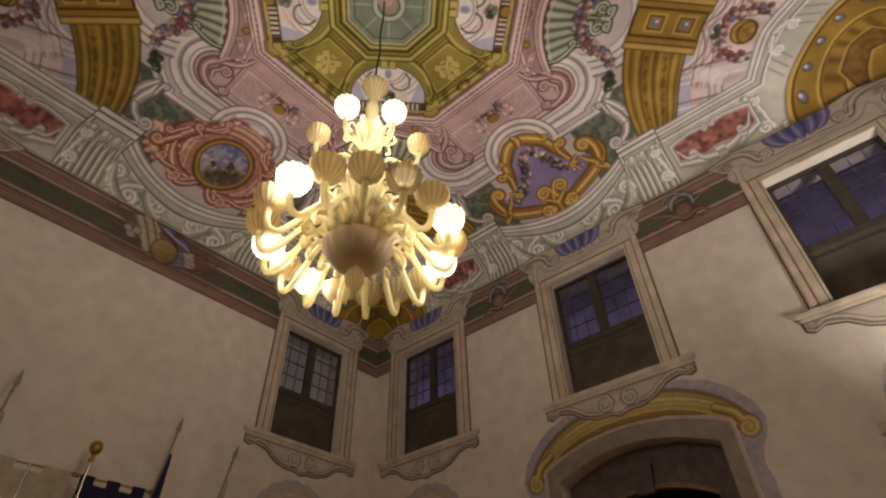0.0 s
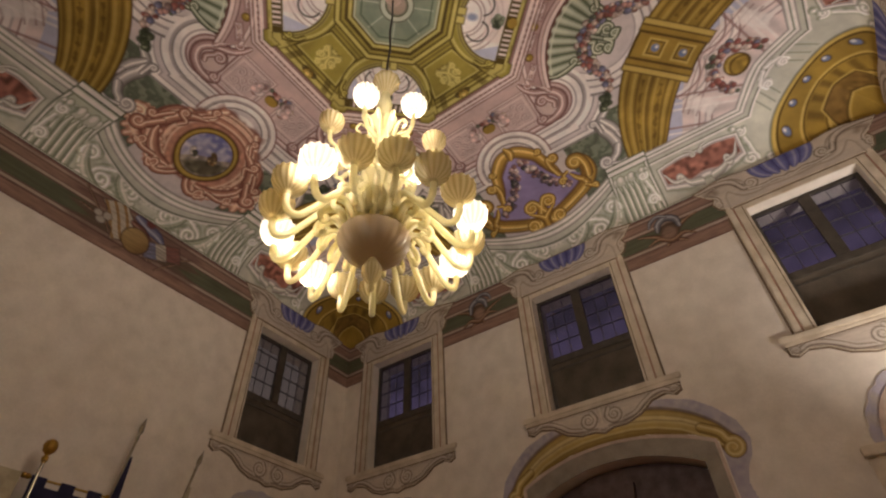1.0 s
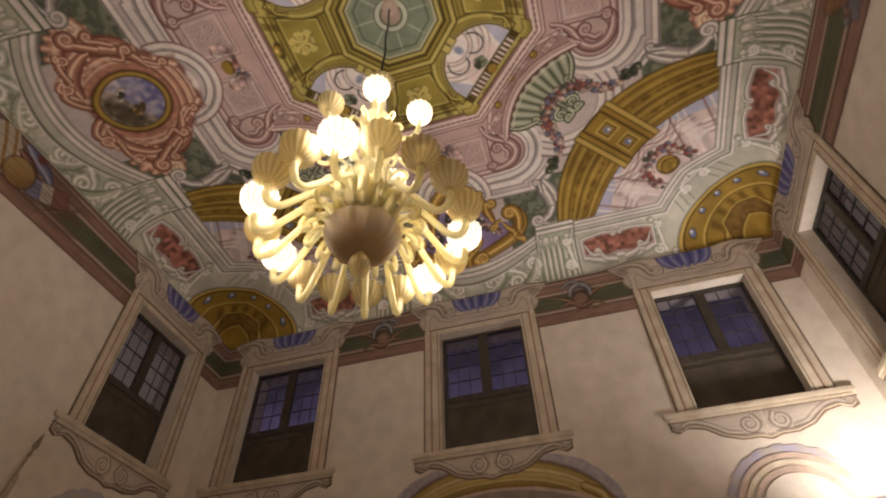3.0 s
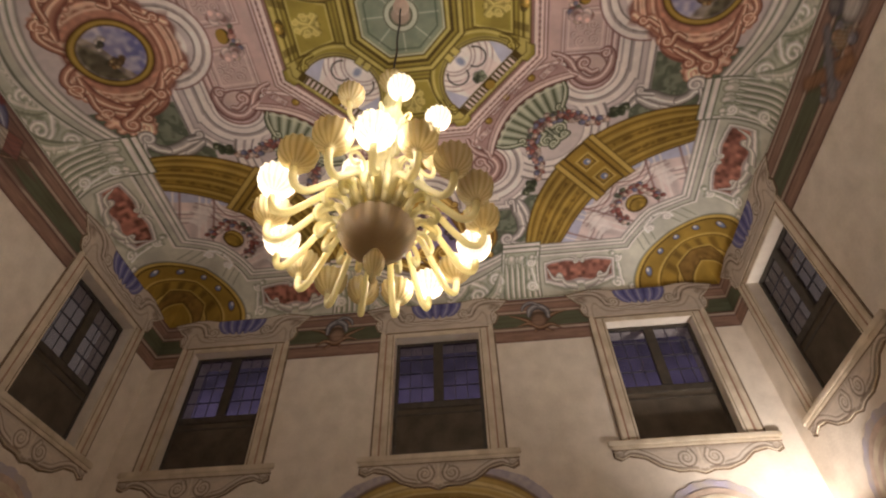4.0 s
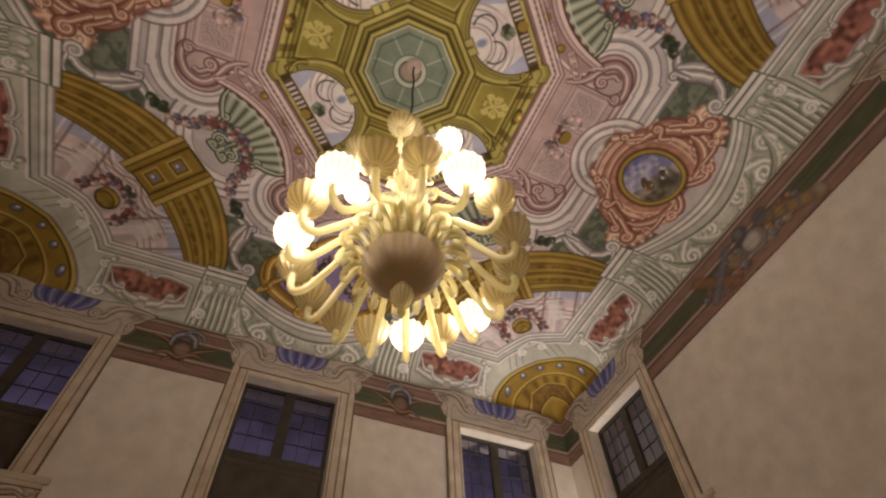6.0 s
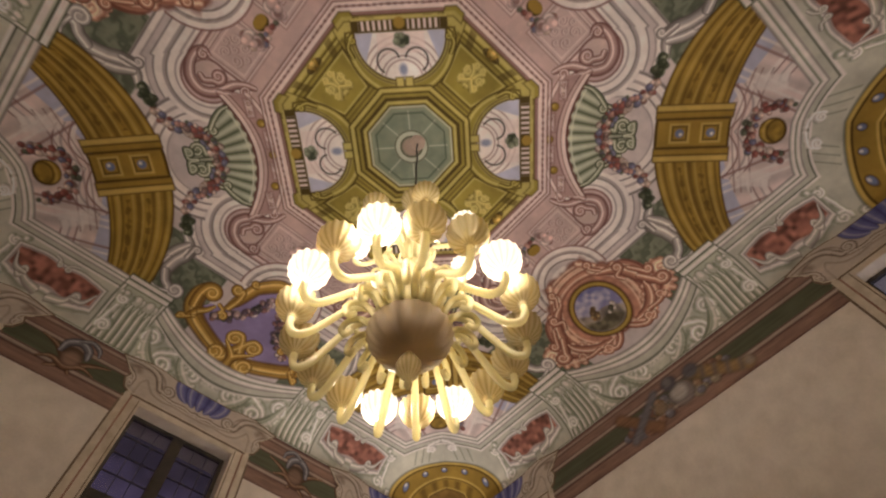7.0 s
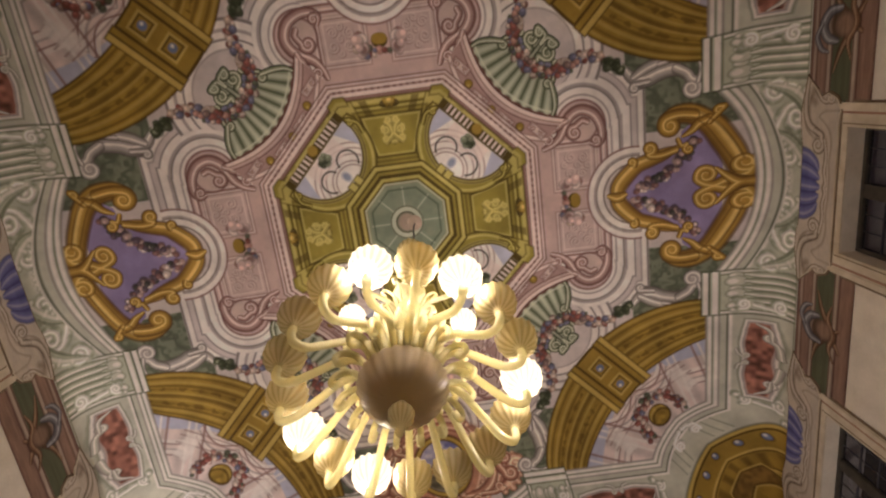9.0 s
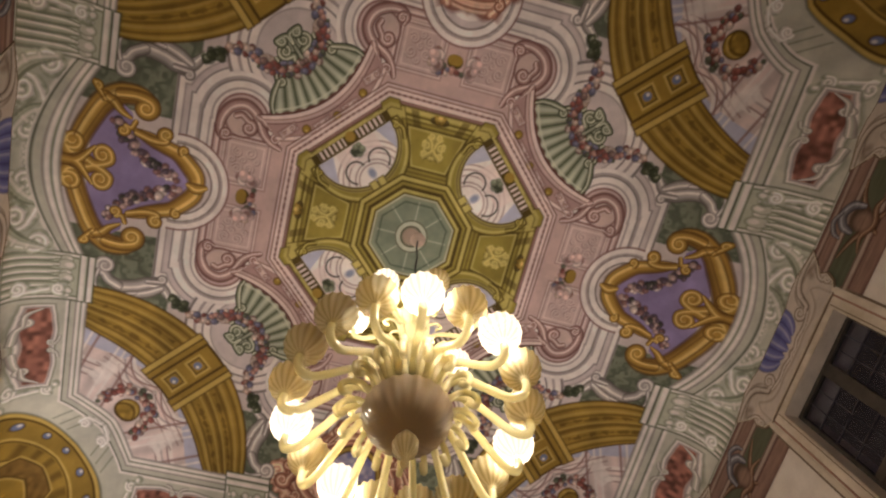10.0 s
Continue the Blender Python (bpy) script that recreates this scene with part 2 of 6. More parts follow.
# ---- fresco painter: colours laid on the points of a surface ----
class Painter:
    def __init__(self, n, base):
        self.c = np.empty((n, 3), np.float32)
        self.c[:] = base

    def put(self, alpha, color, where=None):
        color = np.asarray(color, np.float32)
        if where is None:
            self.c += alpha[:, None] * (color - self.c)
        else:
            self.c[where] += alpha[:, None] * (color - self.c[where])

    def fill(self, sd, color, a=1.0, soft=0.012, clip=None):
        al = np.clip(0.5 - sd / (2 * soft), 0, 1) * a
        if clip is not None:
            al = al * clip
        w = np.flatnonzero(al > 0.002)
        col = np.asarray(color, np.float32)
        self.put(al[w], col[w] if col.ndim == 2 else col, w)

    def line(self, sd, at, half, color, a=1.0, clip=None, soft=0.01):
        self.fill(np.abs(sd - at) - half, color, a, soft, clip)

    def mould(self, sd, steps, clip=None):
        """Painted mouldings: (from, to, colour) in distance outwards from an outline."""
        for lo, hi, color in steps:
            self.fill(np.maximum(lo - sd, sd - hi), color, 1.0, 0.01, clip)

    def stroke(self, u, v, pts, half, color, a=1.0, taper=0.0, clip=None, soft=0.01):
        pts = np.asarray(pts, np.float32)
        lo, hi = pts.min(0) - half - 0.03, pts.max(0) + half + 0.03
        w = np.flatnonzero((u > lo[0]) & (u < hi[0]) & (v > lo[1]) & (v < hi[1]))
        if not len(w):
            return
        x, y = u[w], v[w]
        best = np.full(len(w), 9.0, np.float32)
        n = len(pts) - 1
        for i in range(n):
            p, q = pts[i], pts[i + 1]
            dx, dy = q - p
            t = np.clip(((x - p[0]) * dx + (y - p[1]) * dy) / (dx * dx + dy * dy + 1e-9), 0, 1)
            h = half * (1 - taper * (i + 0.5) / n)
            best = np.minimum(best, np.hypot(x - p[0] - t * dx, y - p[1] - t * dy) - h)
        al = np.clip(0.5 - best / (2 * soft), 0, 1) * a
        if clip is not None:
            al = al * clip[w]
        self.put(al, color, w)

    def scroll(self, u, v, cx, cy, r, a0, turns, half, dark, light, tail=None, clip=None):
        """An acanthus scroll: a dark-edged spiral with a light rib, and a tail that leads to it."""
        pts = spiral(cx, cy, r, r * 0.18, a0, turns)
        if tail:
            pts = [tuple(q) for q in smooth_curve([(*p, 0) for p in tail] + [(*pts[0], 0)], 6)]
            pts = [(p[0], p[1]) for p in pts] + spiral(cx, cy, r, r * 0.18, a0, turns)[1:]
        n = len(pts)
        lobes = [(p[0] + half * 0.5 * math.sin(i2 * 1.9), p[1] + half * 0.5 * math.cos(i2 * 2.3)) for i2, p in enumerate(pts)]
        self.stroke(u, v, [(p[0] - half * 0.35, p[1] - half * 0.35) for p in pts], half * 1.30, dark, 0.75, 0.45, clip, 0.016)
        self.stroke(u, v, lobes, half * 0.95, light, 0.9, 0.5, clip, 0.014)
        self.stroke(u, v, pts, half * 0.85, light, 0.8, 0.45, clip)
        self.stroke(u, v, [(p[0] - half * 0.3, p[1] - half * 0.3) for p in pts], half * 0.22, [c * 0.62 for c in light], 0.7, 0.4, clip, 0.014)
        off = half * 0.4
        self.stroke(u, v, [(p[0] + off, p[1] + off) for p in pts], half * 0.28, [min(1, c * 1.35 + 0.02) for c in light], 0.8, 0.5, clip, 0.012)

    def leaf(self, u, v, pts, w, dark, mid, light, side=1, clip=None):
        """An acanthus leaf along a curve: shaded edge, body, lobes on one side and a lit vein."""
        c = [(q[0], q[1]) for q in smooth_curve([(*p, 0) for p in pts], 5)]
        n = len(c)
        body = []
        for i, p in enumerate(c):
            a, b = c[max(i - 1, 0)], c[min(i + 1, n - 1)]
            m = math.hypot(b[0] - a[0], b[1] - a[1]) + 1e-6
            nx, ny = -(b[1] - a[1]) / m * side, (b[0] - a[0]) / m * side
            body.append((p[0], p[1], nx, ny, w * (0.30 + 0.70 * math.sin(math.pi * ((i + 0.6) / n) ** 0.75))))
        for x, y, nx, ny, r in body:
            self.blob(u, v, x - nx * r * 0.35, y - ny * r * 0.35, r * 1.15, dark, 0.75, 1, clip)
        for i, (x, y, nx, ny, r) in enumerate(body):
            if i % 3 == 0:
                self.blob(u, v, x + nx * r * 0.95, y + ny * r * 0.95, r * 0.62, dark, 0.8, 1, clip)
                self.blob(u, v, x + nx * r * 0.95, y + ny * r * 0.95, r * 0.48, mid, 1, 1, clip)
        for x, y, nx, ny, r in body:
            self.blob(u, v, x, y, r * 0.85, mid, 1, 1, clip)
        for i, (x, y, nx, ny, r) in enumerate(body):
            if i % 3 == 0:
                self.stroke(u, v, [(x, y), (x + nx * r * 1.1, y + ny * r * 1.1)], r * 0.2 + 0.004, light, 0.8, 0.3, clip, 0.014)
        self.stroke(u, v, [(x + nx * r * 0.25, y + ny * r * 0.25) for x, y, nx, ny, r in body], w * 0.26, light, 0.85, 0.4, clip, 0.018)
        self.stroke(u, v, [(x - nx * r * 0.42, y - ny * r * 0.42) for x, y, nx, ny, r in body], w * 0.12, dark, 0.6, 0.3, clip, 0.016)

    def ribbon(self, u, v, pts, half, dark, mid, light, lobes=0.0, clip=None, side=1.0):
        """A rounded scroll along a curve: widths at its points, modelled across from shade to light."""
        c = smooth_curve([(*p, h) for p, h in zip(pts, half)], 7)
        p = np.asarray([(q[0], q[1]) for q in c], np.float32)
        h = np.asarray([max(q[2], 0.006) for q in c], np.float32)
        if lobes:
            h = h * (1 + 0.20 * np.sin(np.arange(len(h)) * lobes)).astype(np.float32)
        big = float(h.max()) * 1.5 + 0.02
        lo, hi = p.min(0) - big, p.max(0) + big
        w = np.flatnonzero((u > lo[0]) & (u < hi[0]) & (v > lo[1]) & (v < hi[1]))
        if not len(w):
            return
        x, y = u[w], v[w]
        best = np.full(len(w), 9.0, np.float32)
        across = np.zeros(len(w), np.float32)
        for i in range(len(p) - 1):
            dx, dy = p[i + 1] - p[i]
            n = math.hypot(dx, dy) + 1e-6
            t = np.clip(((x - p[i, 0]) * dx + (y - p[i, 1]) * dy) / (n * n), 0, 1)
            hh = h[i] + (h[i + 1] - h[i]) * t
            ex, ey = x - p[i, 0] - t * dx, y - p[i, 1] - t * dy
            e = np.hypot(ex, ey) / hh
            m = e < best
            best[m] = e[m]
            across[m] = (np.clip((ex * -dy + ey * dx) / n / hh, -1, 1) * side)[m]
        d3, m3, l3 = (np.asarray(q, np.float32) for q in (dark, mid, light))
        stops = np.array([-1.0, -0.72, -0.45, -0.1, 0.18, 0.42, 0.58, 0.75, 1.0])
        tint = np.stack([d3, d3 * 0.75 + m3 * 0.25, m3 * 0.85, m3, l3, l3, m3 * 0.8, m3 * 0.95, d3 * 0.8 + m3 * 0.2])
        col = np.stack([np.interp(across, stops, tint[:, k]) for k in range(3)], 1).astype(np.float32)
        al = np.clip((1.32 - best) / 0.18, 0, 1) * 0.75
        al2 = np.clip((1.06 - best) / 0.12, 0, 1)
        if clip is not None:
            al, al2 = al * clip[w], al2 * clip[w]
        self.put(al, d3 * 0.72, w)
        self.c[w] += al2[:, None] * (col - self.c[w])

    def volute(self, u, v, cx, cy, r, a0, turns, half, dark, mid, light, tail=(), clip=None, side=1.0):
        """A ribbon that ends in a coil."""
        co = spiral(cx, cy, r, r * 0.22, a0, turns, 12)
        pts = list(tail) + co
        n, k = len(pts), len(tail)
        self.ribbon(u, v, pts, [half * (1.0 if i < k else 1.0 - 0.55 * (i - k) / (n - k)) for i in range(n)], dark, mid, light, 0.0, clip, side)
        self.blob(u, v, cx, cy, half * 0.55, mid, 1.0, 1.0, clip)

    def blob(self, u, v, cx, cy, r, color, a=1.0, squash=1.0, clip=None):
        w = np.flatnonzero((np.abs(u - cx) < 1.5 * r + 0.02) & (np.abs(v - cy) < 1.5 * r + 0.02))
        if not len(w):
            return
        d = np.hypot((u[w] - cx) * squash, v[w] - cy) - r
        al = np.clip(0.5 - d / 0.024, 0, 1) * a
        if clip is not None:
            al = al * clip[w]
        self.put(al, color, w)

    def flowers(self, u, v, path, spread, count, palette, size=0.045, clip=None, seed=1):
        rnd = random.Random(seed)
        for i in range(count):
            f = rnd.random() * (len(path) - 1)
            k = min(int(f), len(path) - 2)
            cx = path[k][0] + (path[k + 1][0] - path[k][0]) * (f - k) + rnd.uniform(-spread, spread)
            cy = path[k][1] + (path[k + 1][1] - path[k][1]) * (f - k) + rnd.uniform(-spread, spread)
            r = size * rnd.uniform(0.55, 1.15)
            c = palette[rnd.randrange(len(palette))]
            self.blob(u, v, cx - r * 0.2, cy - r * 0.2, r * 1.2, [k2 * 0.5 for k2 in c], 0.7, 1.0, clip)
            self.blob(u, v, cx, cy, r, c, 1.0, rnd.uniform(0.8, 1.3), clip)
            self.blob(u, v, cx + r * 0.3, cy + r * 0.3, r * 0.45, [min(1, k2 * 1.4 + 0.03) for k2 in c], 0.9, 1.0, clip)

    def mottle(self, noise_field, amount):
        self.c *= (1 + amount * (noise_field - 0.5))[:, None]


def inside(x, z, ring):
    """Which points lie within a closed outline."""
    hit = np.zeros(len(x), bool)
    for (x0, za), (x1, zb) in zip(ring, ring[1:] + ring[:1]):
        if za != zb:
            hit ^= ((za > z) != (zb > z)) & (x < (x1 - x0) * (z - za) / (zb - za) + x0)
    return hit


def soft_noise(shape, cells, seed):
    """Smooth noise on a grid, 0 to 1."""
    rs = np.random.RandomState(seed)
    g = rs.rand(cells + 2, cells + 2)
    out = []
    yy = np.linspace(0, cells, shape[0])
    xx = np.linspace(0, cells, shape[1])
    yi, xi = np.minimum(yy.astype(int), cells - 1), np.minimum(xx.astype(int), cells - 1)
    fy, fx = yy - yi, xx - xi
    fy, fx = (fy * fy * (3 - 2 * fy))[:, None], (fx * fx * (3 - 2 * fx))[None, :]
    a, b = g[yi][:, xi], g[yi][:, xi + 1]
    c, d = g[yi + 1][:, xi], g[yi + 1][:, xi + 1]
    return ((a * (1 - fx) + b * fx) * (1 - fy) + (c * (1 - fx) + d * fx) * fy).ravel().astype(np.float32)


def grid_mesh(name, co, rows, cols, colors, mat, keep=None):
    idx = np.arange(rows * cols).reshape(rows, cols)
    q = np.stack([idx[:-1, :-1], idx[:-1, 1:], idx[1:, 1:], idx[1:, :-1]], -1).reshape(-1, 4)
    if keep is not None:
        q = q[keep[q].all(axis=1)]
    me = bpy.data.meshes.new(name)
    me.vertices.add(len(co))
    me.vertices.foreach_set("co", co.astype(np.float32).ravel())
    me.loops.add(q.size)
    me.loops.foreach_set("vertex_index", q.ravel().astype(np.int32))
    me.polygons.add(len(q))
    me.polygons.foreach_set("loop_start", np.arange(0, q.size, 4, dtype=np.int32))
    me.polygons.foreach_set("use_smooth", np.ones(len(q), bool))
    me.update(calc_edges=True)
    att = me.color_attributes.new("fresco", "FLOAT_COLOR", "POINT")
    att.data.foreach_set("color", np.concatenate([np.clip(colors, 0, 1), np.ones((len(co), 1))], 1).astype(np.float32).ravel())
    me.materials.append(mat)
    return new(name, me)


# painter's palette
C_PINK, C_PINKD, C_PINKL = srgb(207, 173, 166), srgb(162, 116, 110), srgb(226, 204, 197)
C_WHITE, C_WHITED, C_LILAC = srgb(228, 217, 210), srgb(164, 150, 144), srgb(208, 193, 190)
C_MID = srgb(184, 168, 164)
C_GREY, C_GREEN, C_GREEND = srgb(198, 194, 176), srgb(138, 142, 114), srgb(84, 90, 62)
C_SAGE, C_SAGEL = srgb(150, 158, 132), srgb(192, 192, 168)
C_OLIVE, C_OLIVED, C_OLIVEL = srgb(172, 152, 50), srgb(108, 86, 24), srgb(206, 186, 94)
C_GOLD, C_GOLDD, C_GOLDL = srgb(180, 142, 34), srgb(116, 84, 18), srgb(212, 176, 76)
C_RED, C_REDD, C_REDL = srgb(186, 118, 92), srgb(126, 68, 54), srgb(220, 172, 144)
C_PURPLE, C_BLUE, C_SKY = srgb(148, 130, 178), srgb(120, 134, 176), srgb(186, 184, 204)
C_DARK = srgb(66, 54, 40)
PETALS = [srgb(168, 92, 80), srgb(190, 136, 122), srgb(120, 118, 146), srgb(140, 76, 66), srgb(204, 180, 166), srgb(104, 108, 86), srgb(196, 168, 150), srgb(150, 118, 110)]


def paint_vault(X, Y, shape):
    A, B = np.abs(X), np.abs(Y)
    ax, lat = np.maximum(A, B), np.minimum(A, B)
    far = (B > A).astype(np.float32)      # the cartouches stand towards the far and near walls
    oval = 1 - far
    d, l = (A + B) / math.sqrt(2), (A - B) / math.sqrt(2)
    al = np.abs(l)
    slat = np.where(B > A, X, Y)          # signed sideways place, for what is not mirrored
    octo = np.maximum(ax, d)
    P = Painter(len(X), C_LILAC)
    n1, n2, n3 = soft_noise(shape, 40, 1), soft_noise(shape, 160, 2), soft_noise(shape, 14, 3)

    # pale painted architecture with green grounds
    P.fill(ax * 0, C_LILAC)
    ground = np.maximum(2.95 - ax, 0.75 - lat)
    leaf = 0.5 + 0.5 * np.sin(26 * (ax * 0.8 + lat * 0.5) + 5 * n2)
    P.fill(ground, np.asarray(srgb(112, 118, 96)) * (1 - leaf[:, None]) + np.asarray(srgb(142, 148, 124)) * leaf[:, None])
    # moulded outline round the side panels, lobed at the corners
    S = np.minimum(np.maximum(np.maximum(ax - 2.68, lat - 0.80), 1.7 - ax), np.hypot(ax - 2.38, lat - 0.94) - 0.29)
    S = np.where((ax > 2.5) & (lat < 0.80), np.maximum(S, ax - 2.68), S)
    C_SHADE = srgb(150, 136, 132)
    P.mould(S, [(-1, 0.50, C_LILAC), (0.47, 0.50, C_SHADE), (0.41, 0.47, C_WHITE), (0.385, 0.41, C_MID), (0.33, 0.385, C_LILAC), (0.31, 0.33, C_SHADE), (0.22, 0.31, C_WHITE), (0.19, 0.22, C_MID), (0.165, 0.19, C_SHADE), (0.09, 0.165, C_WHITE), (0.065, 0.09, C_MID), (0.03, 0.065, C_WHITE), (0.0, 0.03, C_PINKD)])
    # waves of moulding behind the shell
    rs = np.hypot(d - 2.62, l)
    wave = np.maximum(rs - 0.86, 2.25 - d)
    P.fill(np.maximum(wave, 0.28 - S), C_LILAC)
    for lo, hi, cc in ((0.82, 0.86, C_SHADE), (0.74, 0.82, C_WHITE), (0.70, 0.74, C_MID), (0.63, 0.70, C_WHITE), (0.605, 0.63, C_SHADE), (0.52, 0.605, C_WHITE), (0.50, 0.52, C_MID)):
        P.fill(np.maximum(np.maximum(lo - rs, rs - hi), np.maximum(2.25 - d, 0.28 - S)), cc, 0.95, 0.01)
    # pink side panels
    panel = np.minimum(np.maximum(np.maximum(ax - 2.68, lat - 0.80), 1.58 - ax), np.hypot(ax - 2.38, lat - 0.94) - 0.29)
    P.fill(panel, C_PINK)
    P.mould(np.maximum(ax - 2.68, lat - 0.80), [(-0.05, -0.02, C_PINKL), (-0.075, -0.05, C_PINKD), (-0.12, -0.09, C_PINKL)], ax > 1.9)
    inner = np.maximum(np.abs(ax - 2.28) - 0.25, np.abs(lat - 0.43) - 0.26)
    P.fill(inner - 0.05, C_PINKD, 0.55)
    P.fill(inner - 0.03, C_PINKL)
    P.line(inner, 0, 0.012, C_PINKD)
    P.fill(inner, srgb(206, 176, 170))
    P.line(inner, -0.04, 0.008, C_PINKL, 0.9)
    for cx, cy, r, a0, tr in ((2.36, 0.34, 0.07, 0.5, 1.4), (2.22, 0.36, 0.06, 3.6, -1.5), (2.38, 0.54, 0.065, 1.0, -1.5), (2.22, 0.55, 0.07, 2, 1.4), (2.30, 0.45, 0.04, 0, 1.2), (2.44, 0.44, 0.04, 2.5, 1.3), (2.14, 0.46, 0.04, 1.5, 1.2)):
        P.stroke(ax, lat, spiral(cx, cy, r, r * 0.25, a0, tr, 14), 0.013, C_PINKD, 0.7, 0.3)
        P.stroke(ax, lat, [(q[0] + 0.008, q[1] + 0.008) for q in spiral(cx, cy, r, r * 0.25, a0, tr, 14)], 0.008, C_PINKL, 0.8, 0.3)
    # pink scroll that curls round the lobe
    K_D, K_M, K_L = srgb(146, 94, 88), srgb(196, 154, 146), srgb(226, 202, 194)
    P.fill(np.hypot(ax - 2.38, lat - 0.94) - 0.20, srgb(208, 180, 172), 0.9)
    P.line(np.hypot(ax - 2.38, lat - 0.94), 0.21, 0.014, K_D, 0.7)
    P.ribbon(ax, lat, [(2.50, 0.70), (2.58, 0.68), (2.64, 0.76), (2.63, 0.92), (2.54, 1.07), (2.38, 1.13), (2.24, 1.06), (2.17, 0.94), (2.10, 0.82), (2.00, 0.74), (1.90, 0.70)], [0.02, 0.035, 0.045, 0.055, 0.06, 0.06, 0.06, 0.055, 0.05, 0.04, 0.03], K_D, K_M, K_L, 0.0)
    P.volute(ax, lat, 2.30, 0.86, 0.085, 1.4, 1.4, 0.036, K_D, K_M, K_L, [(2.46, 0.98), (2.40, 1.0)])
    P.volute(ax, lat, 2.56, 0.74, 0.05, -0.4, 1.4, 0.026, K_D, K_M, K_L)
    P.volute(ax, lat, 1.96, 0.80, 0.06, 2.6, -1.3, 0.026, K_D, K_M, K_L)
    P.ribbon(ax, lat, [(2.20, 1.02), (2.10, 0.98), (2.02, 0.90)], [0.03, 0.05, 0.02], K_D, K_M, K_L, 1.1)
    # round moulded boss between the panel and the cartouche
    rb = np.hypot(ax - 3.02, lat)
    P.mould(rb, [(0.585, 0.61, C_PINKD), (0.52, 0.585, C_WHITE), (0.495, 0.52, C_MID), (0.475, 0.495, C_SHADE), (0.40, 0.475, C_WHITE), (0.375, 0.40, C_SHADE), (0.30, 0.375, C_LILAC), (0, 0.30, C_WHITE)], ax < 3.1)
    # vase of flowers on the panel
    P.fill(np.hypot((ax - 2.24) * 1.2, lat) - 0.10, C_OLIVED)
    P.fill(np.hypot((ax - 2.26) * 1.2, lat - 0.02) - 0.075, C_GOLD)
    P.flowers(ax, slat, [(2.06, -0.08), (2.12, 0.12), (2.2, 0.24), (2.3, 0.26)], 0.06, 26, PETALS + [C_GOLD], 0.04, seed=5)
    P.flowers(ax, lat, [(2.12, 0.22), (2.32, 0.26)], 0.05, 10, [C_PINK, C_PINKL, C_PINKD], 0.06, seed=6)

    # cartouches with flowers on violet
    G_D, G_M, G_L = srgb(148, 104, 30), srgb(206, 156, 48), srgb(238, 200, 104)
    half = [(4.05, 0.0), (4.03, 0.30), (3.96, 0.52), (3.83, 0.72), (3.70, 0.80), (3.60, 0.72), (3.58, 0.54), (3.44, 0.44), (3.24, 0.38), (3.08, 0.30), (2.96, 0.16), (2.90, 0.0)]
    near_c = np.flatnonzero((ax > 2.8) & (ax < 4.2) & (lat < 1.0) & (far > 0.5))
    hit = np.zeros(len(ax), np.float32)
    hit[near_c] = inside(ax[near_c], lat[near_c], half + [(2.90, -0.1), (4.05, -0.1)])
    field = np.asarray(C_PURPLE) * (0.92 + 0.40 * n1[:, None])
    P.fill(0.5 - hit, field, 1, 0.2, far)
    rose = [srgb(150, 104, 100), srgb(190, 154, 146), srgb(112, 92, 104), srgb(212, 192, 182), srgb(90, 86, 80)]
    P.flowers(ax, slat, [(3.02, 0.06), (3.18, 0.17), (3.34, 0.22), (3.52, 0.30), (3.66, 0.42), (3.76, 0.58)], 0.055, 95, rose, 0.036, far * hit, 8)
    P.flowers(ax, slat, [(3.06, -0.04), (3.26, -0.13), (3.48, -0.24), (3.62, -0.40), (3.78, -0.60)], 0.055, 85, rose, 0.036, far * hit, 9)
    # gilt C-scrolls about it
    P.ribbon(ax, lat, [(2.80, 0.0), (2.83, 0.12), (2.93, 0.24), (3.06, 0.35), (3.20, 0.40), (3.38, 0.46), (3.54, 0.52)], [0.085, 0.095, 0.095, 0.085, 0.08, 0.07, 0.035], G_D, G_M, G_L, 0.0, far)
    P.volute(ax, lat, 3.22, 0.545, 0.075, -1.6, 1.5, 0.042, G_D, G_M, G_L, [(3.52, 0.50), (3.38, 0.46), (3.27, 0.455)], far)
    P.volute(ax, lat, 3.00, 0.40, 0.05, -0.8, 1.3, 0.030, G_D, G_M, G_L, [], far)
    P.ribbon(ax, lat, [(4.18, 0.10), (4.14, 0.32), (4.04, 0.56), (3.92, 0.77), (3.74, 0.91), (3.56, 0.93), (3.42, 0.88)], [0.07, 0.10, 0.11, 0.115, 0.11, 0.10, 0.07], G_D, G_M, G_L, 0.0, far, -1.0)
    P.volute(ax, lat, 3.47, 0.80, 0.105, 1.9, 1.5, 0.060, G_D, G_M, G_L, [(3.74, 0.91), (3.58, 0.93)], far)
    P.ribbon(ax, lat, [(3.90, 0.84), (3.80, 0.80), (3.72, 0.72), (3.62, 0.66)], [0.05, 0.05, 0.04, 0.02], G_D, G_M, G_L, 0.0, far)
    P.volute(ax, lat, 4.00, 0.92, 0.05, 0.5, 1.2, 0.028, G_D, G_M, G_L, [(3.92, 0.80)], far)
    P.volute(ax, lat, 4.22, 0.24, 0.10, 0.3, -1.5, 0.058, G_D, G_M, G_L, [(4.10, 0.06), (4.26, 0.10)], far)
    P.volute(ax, lat, 3.88, 0.15, 0.10, 3.8, -1.4, 0.055, G_D, G_M, G_L, [(4.24, 0.0), (4.08, 0.06), (3.95, 0.02)], far)
    P.ribbon(ax, lat, [(4.30, 0.0), (4.16, 0.02), (3.98, 0.22)], [0.06, 0.05, 0.02], G_D, G_M, G_L, 0.0, far)
